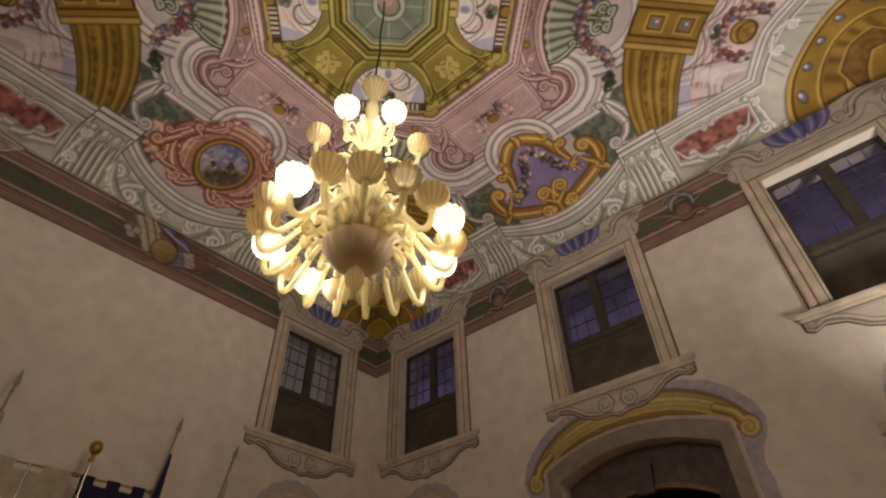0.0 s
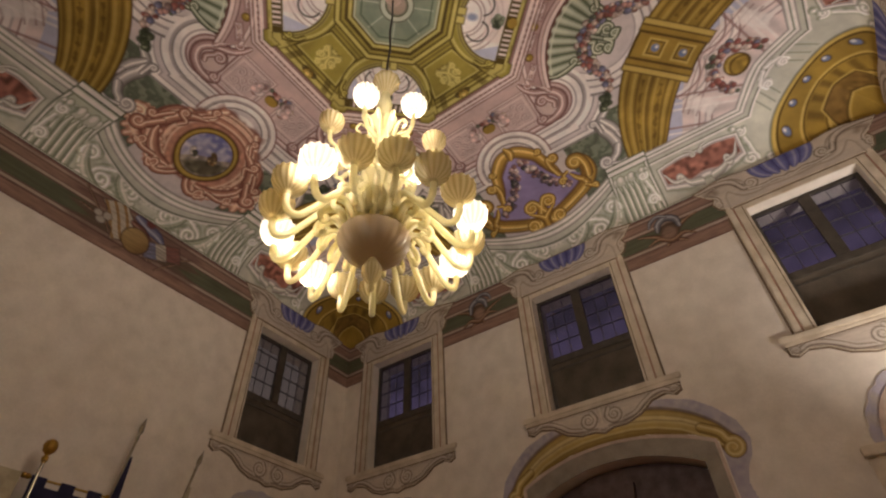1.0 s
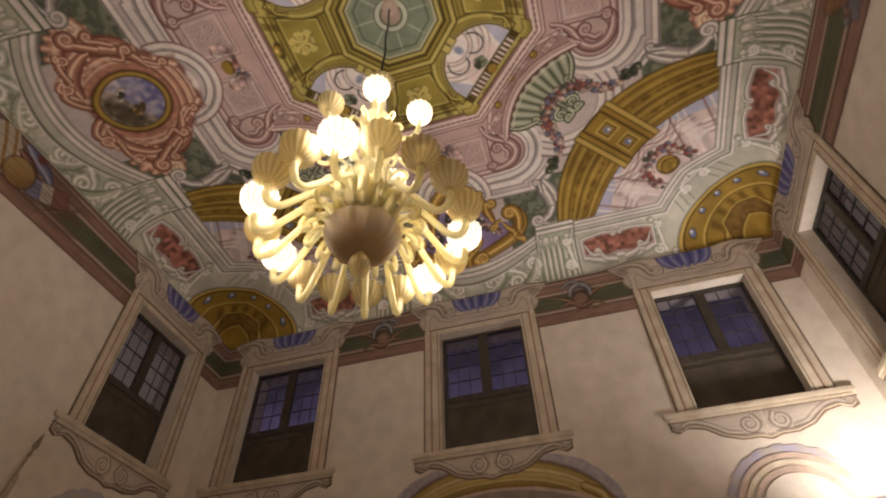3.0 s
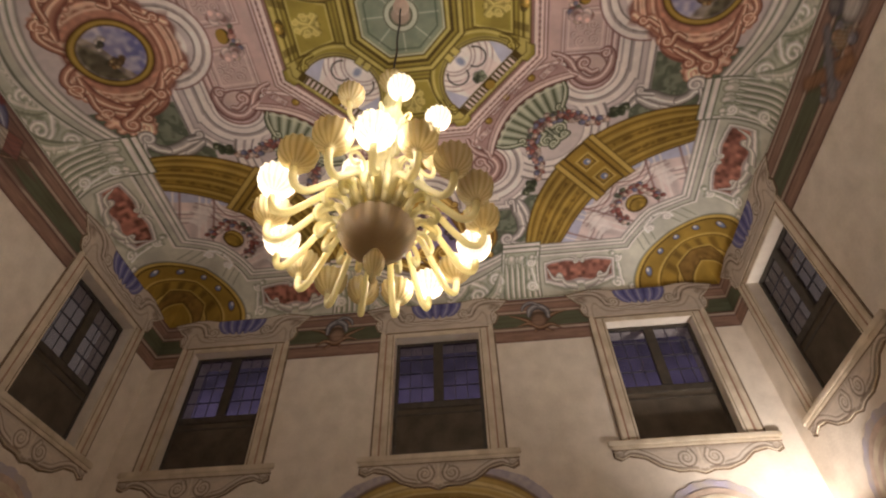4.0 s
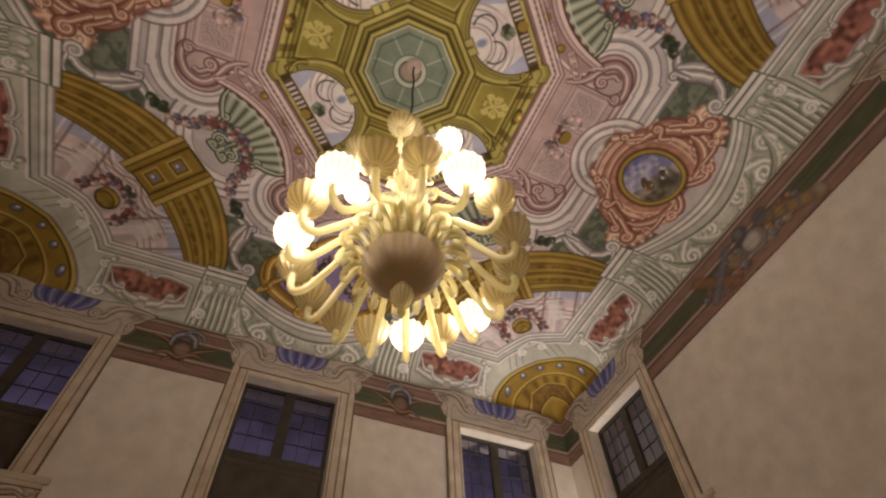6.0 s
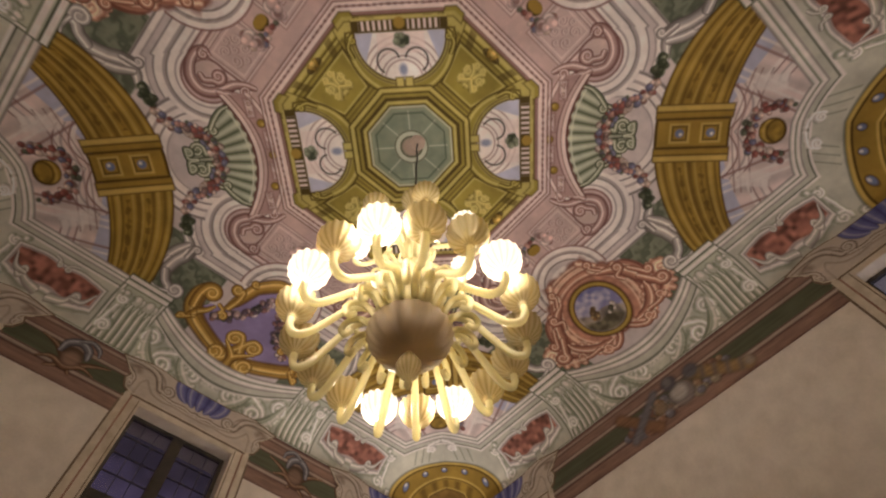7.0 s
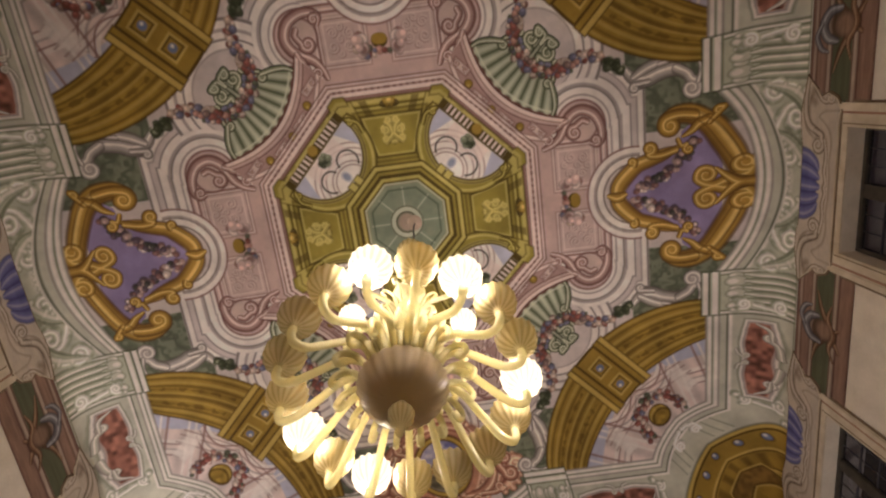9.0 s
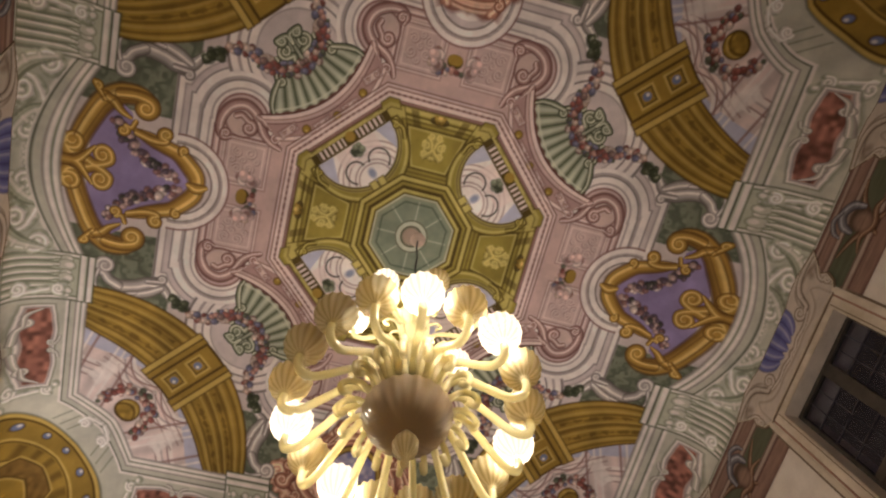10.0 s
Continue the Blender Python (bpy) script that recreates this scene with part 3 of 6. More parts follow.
    P.volute(ax, lat, 3.68, 0.50, 0.06, 2.0, 1.3, 0.028, G_D, G_M, G_L, [(3.56, 0.62), (3.60, 0.54)], far)
    P.ribbon(ax, slat, [(2.70, 0.0), (2.80, 0.03), (2.90, 0.0)], [0.03, 0.06, 0.03], G_D, G_M, G_L, 0.0, far)

    for off in (-0.045, 0.05):
        P.stroke(ax, lat, [(q[0], q[1]) for q in smooth_curve([(4.16 + off, 0.30, 0), (4.05 + off, 0.55 + off * 0.4, 0), (3.92 + off * 0.7, 0.77 + off * 0.7, 0), (3.74, 0.91 + off, 0), (3.56, 0.93 + off, 0)], 6)], 0.010, G_D, 0.75, 0.2, far)
    # salmon scrolled frames with an oval landscape
    S_D, S_M, S_L = srgb(158, 92, 72), srgb(208, 144, 116), srgb(238, 206, 176)
    er = np.hypot((ax - 3.59) / 0.45, lat / 0.42)
    red = np.minimum(np.maximum(er - 1.62, -lat + 0.10) * 0.43, np.maximum(np.abs(ax - 3.02) - 0.19, lat - 0.33))
    P.fill(np.maximum(red - 0.05 - 0.02 * np.sin(20 * np.arctan2(lat, ax - 3.55)), ax - 4.1), S_D, 0.9, 0.03, oval)
    P.fill(np.maximum(red, ax - 4.1), np.asarray(S_M) * (0.85 + 0.3 * n2[:, None]), 1, 0.02, oval)
    for e, c, hw in ((1.30, S_L, 0.030), (1.38, S_D, 0.020), (1.48, S_L, 0.045), (1.58, S_D, 0.020)):
        P.fill(np.abs(er - e) - hw, c, 0.75, 0.03, oval * (lat > 0.30) * (ax < 4.05))
    seg = 0.5 + 0.5 * np.cos(np.arctan2(lat, ax - 3.59) * 22)
    P.fill(np.abs(er - 1.42) - 0.10 * seg, S_L, 0.55, 0.05, oval * (lat > 0.30) * (ax < 4.0))
    # ribbed block towards the middle of the vault
    rk = np.hypot(ax - 3.62, lat * 0.9)
    for at, c in ((0.56, S_D), (0.60, S_L), (0.64, S_M), (0.67, S_D), (0.70, S_L), (0.735, S_L), (0.765, S_D), (0.79, S_L)):
        P.fill(np.abs(rk - at) - 0.013, c, 0.85, 0.014, oval * (ax < 3.24) * (lat < 0.33))
    P.scroll(ax, lat, 3.06, 0.36, 0.07, 2.0, 1.4, 0.034, S_D, S_M, [(2.84, 0.26), (2.94, 0.34)], oval)
    P.scroll(ax, lat, 3.06, 0.36, 0.07, 2.0, 1.4, 0.016, S_M, S_L, [(2.84, 0.26), (2.94, 0.34)], oval)
    # leaves and curls
    P.leaf(ax, lat, [(3.98, 0.44), (3.92, 0.62), (3.74, 0.78), (3.50, 0.80), (3.30, 0.72), (3.20, 0.58)], 0.085, S_D, S_M, S_L, 1, oval)
    P.scroll(ax, lat, 3.25, 0.56, 0.075, 2.4, -1.4, 0.040, S_D, S_M, None, oval)
    P.scroll(ax, lat, 3.25, 0.56, 0.075, 2.4, -1.4, 0.020, S_M, S_L, None, oval)
    P.leaf(ax, lat, [(4.02, 0.66), (3.96, 0.86), (3.86, 1.02), (3.74, 1.14)], 0.10, S_D, S_M, S_L, -1, oval)
    P.leaf(ax, lat, [(3.92, 0.76), (3.74, 0.86), (3.60, 0.94), (3.54, 1.04)], 0.08, S_D, S_M, S_L, 1, oval)
    P.scroll(ax, lat, 3.68, 1.05, 0.11, 0.2, 1.5, 0.050, S_D, S_M, None, oval)
    P.scroll(ax, lat, 3.68, 1.05, 0.11, 0.2, 1.5, 0.026, S_M, S_L, None, oval)
    P.scroll(ax, lat, 4.10, 0.40, 0.08, 0.8, -1.5, 0.045, S_D, S_M, [(3.96, 0.62), (4.06, 0.56)], oval)
    P.scroll(ax, lat, 4.10, 0.40, 0.08, 0.8, -1.5, 0.022, S_M, S_L, [(3.96, 0.62), (4.06, 0.56)], oval)
    P.leaf(ax, lat, [(4.16, 0.28), (4.06, 0.20), (4.02, 0.08), (4.06, 0.0)], 0.06, S_D, S_M, S_L, -1, oval)
    P.ribbon(ax, lat, [(3.16, 0.36), (3.26, 0.54), (3.42, 0.68), (3.60, 0.76), (3.76, 0.84)], [0.03, 0.06, 0.075, 0.075, 0.05], S_D, S_M, S_L, 0.0, oval)
    P.volute(ax, lat, 3.80, 0.97, 0.095, -1.8, 1.5, 0.050, S_D, S_M, S_L, [(3.60, 0.76), (3.72, 0.84)], oval)
    P.volute(ax, lat, 3.58, 0.92, 0.06, -1.0, 1.4, 0.034, S_D, S_M, S_L, [(3.40, 0.74), (3.52, 0.82)], oval)
    P.ribbon(ax, lat, [(4.06, 0.26), (4.04, 0.46), (3.94, 0.62), (3.80, 0.72), (3.70, 0.74)], [0.03, 0.06, 0.065, 0.05, 0.02], S_D, S_M, S_L, 0.0, oval, -1.0)
    P.volute(ax, lat, 3.98, 0.76, 0.06, 1.0, -1.4, 0.034, S_D, S_M, S_L, [(4.06, 0.50), (4.06, 0.66)], oval)
    P.volute(ax, lat, 4.13, 0.40, 0.065, 1.5, -1.5, 0.038, S_D, S_M, S_L, [(4.02, 0.06), (4.14, 0.16), (4.20, 0.30)], oval)
    P.volute(ax, lat, 3.28, 0.62, 0.065, 0.2, 1.5, 0.036, S_D, S_M, S_L, [(3.46, 0.58), (3.38, 0.54)], oval)
    P.volute(ax, lat, 2.96, 0.34, 0.055, 0.0, 1.4, 0.030, S_D, S_M, S_L, [(3.14, 0.42), (3.06, 0.36)], oval)
    ov = np.hypot((ax - 3.59) / 0.37, slat / 0.345) * 0.357 - 0.357
    P.fill(ov - 0.105, srgb(120, 66, 44), 0.9, 0.02, oval)
    P.fill(ov - 0.085, C_GOLDD, 1, 0.012, oval)
    P.fill(ov - 0.07, C_GOLD, 1, 0.016, oval)
    P.line(ov, 0.045, 0.014, C_GOLDL, 0.8, oval, 0.02)
    P.line(ov, 0.006, 0.012, C_GOLDD, 1, oval)
    f = np.clip((ax - 3.25) / 0.6, 0, 1)[:, None]
    cl = np.clip(1.6 * (n1 * 0.5 + n2 * 0.5) - 0.45, 0, 1)[:, None]
    sky = (np.asarray(srgb(122, 124, 190)) * (1 - f) + np.asarray(srgb(156, 150, 190)) * f) * (1 - cl) + np.asarray(srgb(216, 204, 204)) * cl
    P.fill(ov, sky, 1, 0.012, oval)
    hill = (3.66 + 0.22 * (n1 - 0.5) - 0.55 * np.clip(slat + 0.05, -0.3, 0.3)) - ax
    P.fill(np.maximum(ov, hill), np.asarray(srgb(168, 150, 128)) * (0.6 + 0.8 * n2[:, None]), 0.9, 0.02, oval)
    P.fill(np.maximum(ov, hill + 0.12), np.asarray(srgb(122, 112, 84)) * (0.6 + 0.8 * n2[:, None]), 0.9, 0.03, oval)
    P.flowers(ax, slat, [(3.52, 0.06), (3.64, 0.16)], 0.05, 14, [srgb(160, 116, 60), srgb(128, 100, 66), srgb(184, 150, 96)], 0.034, oval, 13)
    P.flowers(ax, slat, [(3.62, -0.22), (3.74, -0.10)], 0.04, 8, [srgb(110, 104, 84), srgb(206, 190, 176)], 0.03, oval, 14)

    # white leaf scrolls in the green corners
    W_D, W_M, W_L = srgb(140, 128, 122), srgb(196, 184, 178), srgb(232, 222, 214)
    P.ribbon(ax, lat, [(2.92, 1.58), (3.02, 1.44), (3.18, 1.38), (3.36, 1.44), (3.54, 1.46), (3.68, 1.38)], [0.03, 0.06, 0.08, 0.075, 0.07, 0.05], W_D, W_M, W_L)
    P.ribbon(ax, lat, [(3.06, 1.44), (3.20, 1.52), (3.36, 1.58), (3.46, 1.68)], [0.04, 0.055, 0.045, 0.02], W_D, W_M, W_L, 0.0, None, -1.0)
    P.volute(ax, lat, 3.72, 1.22, 0.10, 1.6, -1.5, 0.055, W_D, W_M, W_L, [(3.56, 1.46), (3.66, 1.40)])
    P.volute(ax, lat, 3.06, 1.30, 0.05, 1.2, 1.4, 0.030, W_D, W_M, W_L, [(3.22, 1.36)])
    P.volute(ax, lat, 3.50, 1.62, 0.05, 3.6, 1.4, 0.030, W_D, W_M, W_L, [(3.36, 1.54), (3.44, 1.56)])
    P.ribbon(ax, lat, [(3.80, 1.30), (3.84, 1.42), (3.80, 1.54)], [0.03, 0.04, 0.015], W_D, W_M, W_L)

    # green shells with garlands
    ph = np.arctan2(l, 3.05 - d)
    edge = 2.03 + 0.43 * np.minimum(al, 0.9) ** 2
    shell = np.maximum(edge + 0.022 * np.abs(np.sin(ph * 21)) - d, (d - 2.86 + 0.92 * al) * 0.74)
    shell = np.maximum(shell, al - 0.68)
    rib = (0.5 + 0.5 * np.cos(ph * 42)) ** 0.7
    deep = np.clip((d - 2.05) / 0.7, 0, 1)[:, None]
    ribs = np.asarray(srgb(112, 120, 88)) * (1 - rib[:, None]) + np.asarray(srgb(198, 200, 174)) * rib[:, None]
    P.fill(shell - 0.035, C_REDD, 0.9)
    P.fill(shell, ribs * (1.08 - 0.42 * deep))
    P.line(edge - d, -0.05, 0.012, srgb(212, 212, 188), 0.8, shell < 0)
    H_D, H_M, H_L = srgb(84, 90, 64), srgb(156, 160, 130), srgb(212, 210, 184)
    P.volute(d, al, 2.74, 0.13, 0.085, 3.4, -1.5, 0.036, H_D, H_M, H_L, [(2.46, 0.02), (2.54, 0.10), (2.64, 0.06)])
    P.volute(d, al, 2.56, 0.17, 0.065, 0.4, 1.4, 0.030, H_D, H_M, H_L, [(2.72, 0.27), (2.66, 0.26)])
    P.volute(d, al, 2.86, 0.10, 0.06, 1.0, 1.5, 0.030, H_D, H_M, H_L, [(2.78, 0.0), (2.88, 0.02)])
    P.volute(d, al, 2.48, 0.36, 0.055, 1.2, 1.4, 0.026, H_D, H_M, H_L, [(2.66, 0.24), (2.60, 0.36)])
    P.ribbon(d, al, [(2.50, 0.40), (2.42, 0.52), (2.32, 0.62), (2.22, 0.66)], [0.03, 0.035, 0.03, 0.02], H_D, H_M, H_L)
    P.flowers(d, l, [(2.50, -0.06), (2.56, 0.05)], 0.08, 14, PETALS, 0.04, seed=20)
    P.flowers(d, al, [(2.46, 0.06), (2.58, 0.26), (2.72, 0.39), (2.92, 0.47), (3.10, 0.66)], 0.07, 130, PETALS, 0.034, seed=21)
    P.flowers(d, al, [(3.10, 0.78), (3.16, 1.0)], 0.05, 22, [C_GREEND, C_GREEN, srgb(96, 100, 74)], 0.045, seed=22)

    # painted room seen through the arches
    out_c = np.hypot(d - 5.62, l) - 2.45
    in_c = np.hypot(d - 7.56, l) - 3.58
    room = np.maximum(in_c, ax - 3.95)
    fan = np.arctan2(l, 6.4 - d)
    cols = 0.5 + 0.5 * np.cos(fan * 46)
    wallc = np.asarray(C_PINKL) * (0.80 + 0.2 * cols[:, None])
    P.fill(room, wallc)
    P.fill(np.maximum(room, -(in_c + 0.06 + 0.22 * np.clip(al - 0.35, 0, 1))), C_SKY)
    # cornice of the painted room in perspective
    for at, w2, cc in ((0.0, 0.03, C_WHITE), (0.05, 0.014, C_PINKD), (0.09, 0.03, C_PINKL), (0.14, 0.014, C_MID), (0.19, 0.03, C_WHITE), (0.24, 0.012, C_PINKD)):
        P.line(d - 4.02 - 0.16 * np.abs(np.sin(l * 5.2)), at, w2, cc, 0.85, (room < 0) & (al < 0.62))
        P.line((d - 4.40) - 0.5 * np.clip(al - 0.71, 0, 1) , at, w2, cc, 0.75, (room < 0) & (al > 0.62))
    for k in (0.42, 0.52, 0.60, 0.84, 0.92):
        P.line(np.maximum(np.abs(l) * 0.8 + (d - 4.2) * 0.35, 0) - k, 0, 0.014, C_PINKD if k in (0.42, 0.84) else C_WHITE, 0.8, room < 0)
    for k in (4.12, 4.2, 4.32):
        P.line(d - 0.15 * al, k, 0.012, C_PINKD, 0.6, (room < 0) & (al < 0.8))
    P.fill(np.maximum(np.abs(al - 0.62) - 0.10, np.abs(d - 4.45) - 0.2), C_WHITE, 0.7, 0.02, room < 0)
    # ochre arches with a jewelled block
    arch = np.maximum(np.maximum(out_c, -in_c), ax - 3.93)
    k = np.clip(-out_c / np.maximum(-out_c + in_c, 0.05), 0, 1)
    ocr = np.asarray(C_GOLD) * (0.82 + 0.3 * n1[:, None])
    P.fill(arch - 0.02, C_GOLDD)
    P.fill(arch, ocr)
    for at, w, c in ((0.05, 0.02, C_GOLDL), (0.12, 0.02, C_GOLDD), (0.22, 0.03, C_GOLDL), (0.30, 0.025, C_GOLDD), (0.47, 0.02, C_GOLDL), (0.53, 0.035, C_GOLDD), (0.62, 0.02, C_GOLDL), (0.80, 0.02, C_GOLDD), (0.86, 0.03, C_GOLDL), (0.94, 0.02, C_GOLDD)):
        P.fill(np.abs(k - at) - w, c, 0.55, 0.018, arch < 0)
    ang = np.arctan2(l, 5.62 - d)
    wig = 0.5 + 0.5 * np.sin(ang * 60 + 4 * n2)
    P.fill(np.abs(k - 0.71) - 0.05 * wig, C_GOLDD, 0.6, 0.02, (arch < 0) & (al > 0.45))
    P.fill(np.abs(k - 0.38) - 0.04 * wig, C_GOLDD, 0.6, 0.02, (arch < 0) & (al > 0.45))
    block = np.maximum(np.abs(d - 3.63) - 0.44, al - 0.17)
    P.fill(block - 0.03, C_GOLDD)
    P.fill(block, C_GOLD)
    for s in (0.24, 0.33):
        bar = np.maximum(np.abs(d - 3.63) - 0.47, np.abs(al - s) - 0.035)
        P.fill(bar - 0.015, C_GOLDD)
        P.fill(bar, C_GOLDL if s > 0.3 else C_GOLD)
    for dd in (3.47, 3.86):
        sq = np.maximum(np.abs(d - dd), al) - 0.13
        P.fill(sq, C_GOLDL)
        P.fill(sq + 0.03, C_GOLDD)
        P.fill(sq + 0.05, C_GOLD)
        P.fill(np.hypot(d - dd, l) - 0.055, C_BLUE)
        P.fill(np.hypot(d - dd - 0.015, l - 0.015) - 0.02, C_WHITE)
    # flower basket in the room
    wreath = [(4.78, -0.32), (4.56, -0.30), (4.40, -0.22), (4.34, -0.06), (4.34, 0.08), (4.42, 0.22), (4.58, 0.30), (4.74, 0.32)]
    P.flowers(d, l, wreath, 0.07, 130, PETALS + [srgb(150, 84, 74), srgb(168, 92, 80)], 0.036, seed=31)
    P.fill(np.hypot(d - 4.62, l) - 0.17, C_GOLDD)
    P.fill(np.hypot(d - 4.61, l) - 0.145, np.asarray(C_GOLD) * (0.75 + 0.5 * n2[:, None]))
    P.line(np.hypot(d - 4.70, l), 0.15, 0.014, C_GOLDD, 0.7, np.hypot(d - 4.61, l) < 0.145)
    P.line(np.hypot(d - 4.70, l), 0.19, 0.012, C_GOLDL, 0.7, np.hypot(d - 4.61, l) < 0.145)

    # white cornice along the walls, bowed round the cartouches, hollow at the corners
    band = np.minimum(np.maximum(3.90 - ax, 2.14 - np.hypot(ax - 2.19, lat)), np.hypot(d - 6.72, l) - 1.88)
    P.fill(band - 0.02, C_WHITED)
    P.fill(band, np.asarray(C_GREY) * (0.92 + 0.16 * n1[:, None]))
    P.mould(-band, [(0.01, 0.05, C_WHITE), (0.05, 0.065, C_GREEN), (0.075, 0.11, C_WHITE), (0.115, 0.13, C_WHITED), (0.14, 0.19, C_GREY), (0.19, 0.205, C_GREEND), (0.21, 0.24, C_WHITE)])
    inb = (band < -0.22).astype(np.float32)
    # consoles
    con = np.maximum(np.abs(lat - 1.45) - 0.30, np.maximum(3.84 - ax, ax - 4.6))
    P.fill(con - 0.02, C_GREEND, 0.8)
    P.fill(con, C_SAGEL)
    P.mould(ax, [(3.85, 3.91, C_WHITE), (3.91, 3.93, C_GREEND), (3.95, 4.01, C_WHITE), (4.01, 4.03, C_GREEN)], (con < 0))
    P.mould(np.abs(lat - 1.45), [(0.265, 0.29, C_WHITE), (0.245, 0.265, C_GREEN)], (con < 0) & (ax > 4.03))
    # turned baluster with leafage on it
    for pos, rr2 in ((1.22, 0.055), (1.30, 0.085), (1.40, 0.05), (1.47, 0.075), (1.56, 0.045), (1.64, 0.07), (1.70, 0.04)):
        P.fill(np.hypot((ax - 4.17) * 0.9, (lat - pos) * 1.3) - rr2 - 0.014, C_GREEN, 0.8)
        P.fill(np.hypot((ax - 4.17) * 0.9, (lat - pos) * 1.3) - rr2, C_GREY)
        P.fill(np.hypot((ax - 4.14) * 0.9, (lat - pos) * 1.3) - rr2 * 0.5, C_WHITE, 0.9)
    for s in (1.21, 1.30, 1.39, 1.48, 1.57, 1.66):
        P.ribbon(ax, lat, [(4.26, s), (4.36, s + 0.006), (4.48, s), (4.60, s - 0.01)], [0.022, 0.040, 0.046, 0.046], C_GREEN, C_SAGEL, C_WHITE)
    # leafage between the consoles, laid out by distance along the curve of the vault
    qq = np.linspace(0, 1, 4001)
    zz = ZR * (1 - qq ** PW) ** (1 / PW)
    ss = np.concatenate([[0], np.cumsum(np.hypot(np.diff(qq) * HX, np.diff(zz)))])
    bs = (np.interp(ax / 4.6, qq, ss) - np.interp(3.9 / 4.6, qq, ss)).astype(np.float32)
    end = float(bs.max())
    P.fill(np.maximum(band + 0.24, lat - 1.14), np.asarray(srgb(184, 186, 164)) * (0.88 + 0.24 * n2[:, None]), 0.6, 0.05)
    for cx, cy, r, a0, tr, h, tail in ((0.78, 0.30, 0.15, 1.0, 1.7, 0.05, [(1.05, 0.04), (1.02, 0.22)]), (0.86, 0.72, 0.16, 2.6, -1.7, 0.055, [(0.60, 0.42), (0.64, 0.62)]), (0.62, 1.02, 0.12, 0.6, 1.6, 0.05, [(1.0, 0.92), (0.84, 1.05)]), (1.02, 0.52, 0.07, 1.0, 1.5, 0.035, None), (1.02, 0.98, 0.08, 3.0, -1.5, 0.04, [(1.08, 0.75), (1.08, 0.88)]), (0.62, 0.10, 0.08, 0.5, 1.5, 0.04, [(0.78, 0.0)]), (0.66, 0.50, 0.07, 4.0, 1.5, 0.03, None), (0.78, 1.62, 0.09, 1.0, 1.6, 0.04, [(0.30, 1.56), (0.50, 1.64)]), (0.36, 1.62, 0.07, 2.0, -1.5, 0.035, None), (0.82, 3.02, 0.10, 1.0, 1.5, 0.04, [(0.30, 2.96), (0.5, 3.06)]), (0.40, 3.04, 0.07, 2.0, -1.5, 0.03, None), (0.92, 3.26, 0.07, 2.0, -1.5, 0.03, None)):
        P.scroll(bs, lat, cx, cy, r, a0, tr, h, C_GREEN, C_SAGEL, tail, inb)
        P.scroll(bs, lat, cx, cy, r, a0, tr, h * 0.5, C_SAGE, C_WHITE, tail, inb)
    for pts, sd in (([(1.10, 0.02), (1.02, 0.20), (0.80, 0.46), (0.62, 0.56)], 1), ([(1.08, 0.62), (0.98, 0.86), (0.80, 1.02), (0.56, 1.10)], -1), ([(0.40, 0.30), (0.55, 0.22), (0.72, 0.10), (0.80, 0.02)], 1)):
        P.leaf(bs, lat, pts, 0.07, C_GREEN, C_SAGEL, C_WHITE, sd, inb)
    P.mould(end - bs, [(-0.02, 0.03, C_DARK), (0.03, 0.06, C_GREY), (0.06, 0.075, C_GREEN)])
    # red panels with white scrolls
    pl = np.abs(lat - 2.42)
    pan = np.maximum(np.abs(ax - 4.39) - 0.125 + 0.30 * np.clip(pl - 0.44, 0, 1) + 0.012 * np.cos((lat - 2.42) * 14), pl - 0.53)
    P.fill(pan - 0.055, C_WHITE)
    P.line(pan, 0.055, 0.010, C_GREEN, 0.8)
    P.line(pan, 0.012, 0.010, C_WHITED, 0.9)
    P.fill(pan, np.asarray(srgb(172, 108, 88)) * (0.45 + 1.1 * n2[:, None]))
    for sg in (-1, 1):
        P.volute(ax, lat, 4.485, 2.42 + sg * 0.34, 0.050, 1.5, -sg * 1.4, 0.024, C_WHITED, C_GREY, C_WHITE, [(4.56, 2.42 + sg * 0.08), (4.54, 2.42 + sg * 0.24)])
        P.ribbon(ax, lat, [(4.50, 2.42 + sg * 0.30), (4.48, 2.42 + sg * 0.44), (4.36, 2.42 + sg * 0.52)], [0.015, 0.022, 0.008], C_WHITED, C_GREY, C_WHITE)
        P.volute(ax, lat, 4.265, 2.42 + sg * 0.06, 0.035, 2.5, sg * 1.4, 0.018, C_WHITED, C_GREY, C_WHITE, [(4.18, 2.42 + sg * 0.14), (4.20, 2.42 + sg * 0.08)])
    # ochre half dome in the corners
    dome = np.hypot(d - 8.95, l) - 3.50
    P.fill(dome - 0.025, C_GREEND, 0.6)
    P.fill(dome, np.asarray(C_GOLD) * (0.8 + 0.3 * n1[:, None]))
    P.mould(dome, [(-0.05, -0.01, C_GOLDL), (-0.08, -0.055, C_GOLDD), (-0.34, -0.31, C_GOLDL), (-0.36, -0.345, C_GOLDD), (-0.59, -0.57, C_GOLDD), (-0.62, -0.59, C_GOLDL)])
    for aa in (0, 0.10, 0.20):
        P.fill(np.hypot(d - (8.95 - 3.33 * math.cos(aa)), al - 3.33 * math.sin(aa)) - 0.06, C_GOLDD)
        P.fill(np.hypot(d - (8.95 - 3.33 * math.cos(aa)), al - 3.33 * math.sin(aa)) - 0.045, C_BLUE)
        P.fill(np.hypot(d - (8.93 - 3.33 * math.cos(aa)), al - 3.33 * math.sin(aa)) - 0.02, C_WHITE, 0.9)
    spoke = np.abs(np.mod(np.arctan2(l, 7.1 - d) / 0.16 + 0.5, 1) - 0.5)
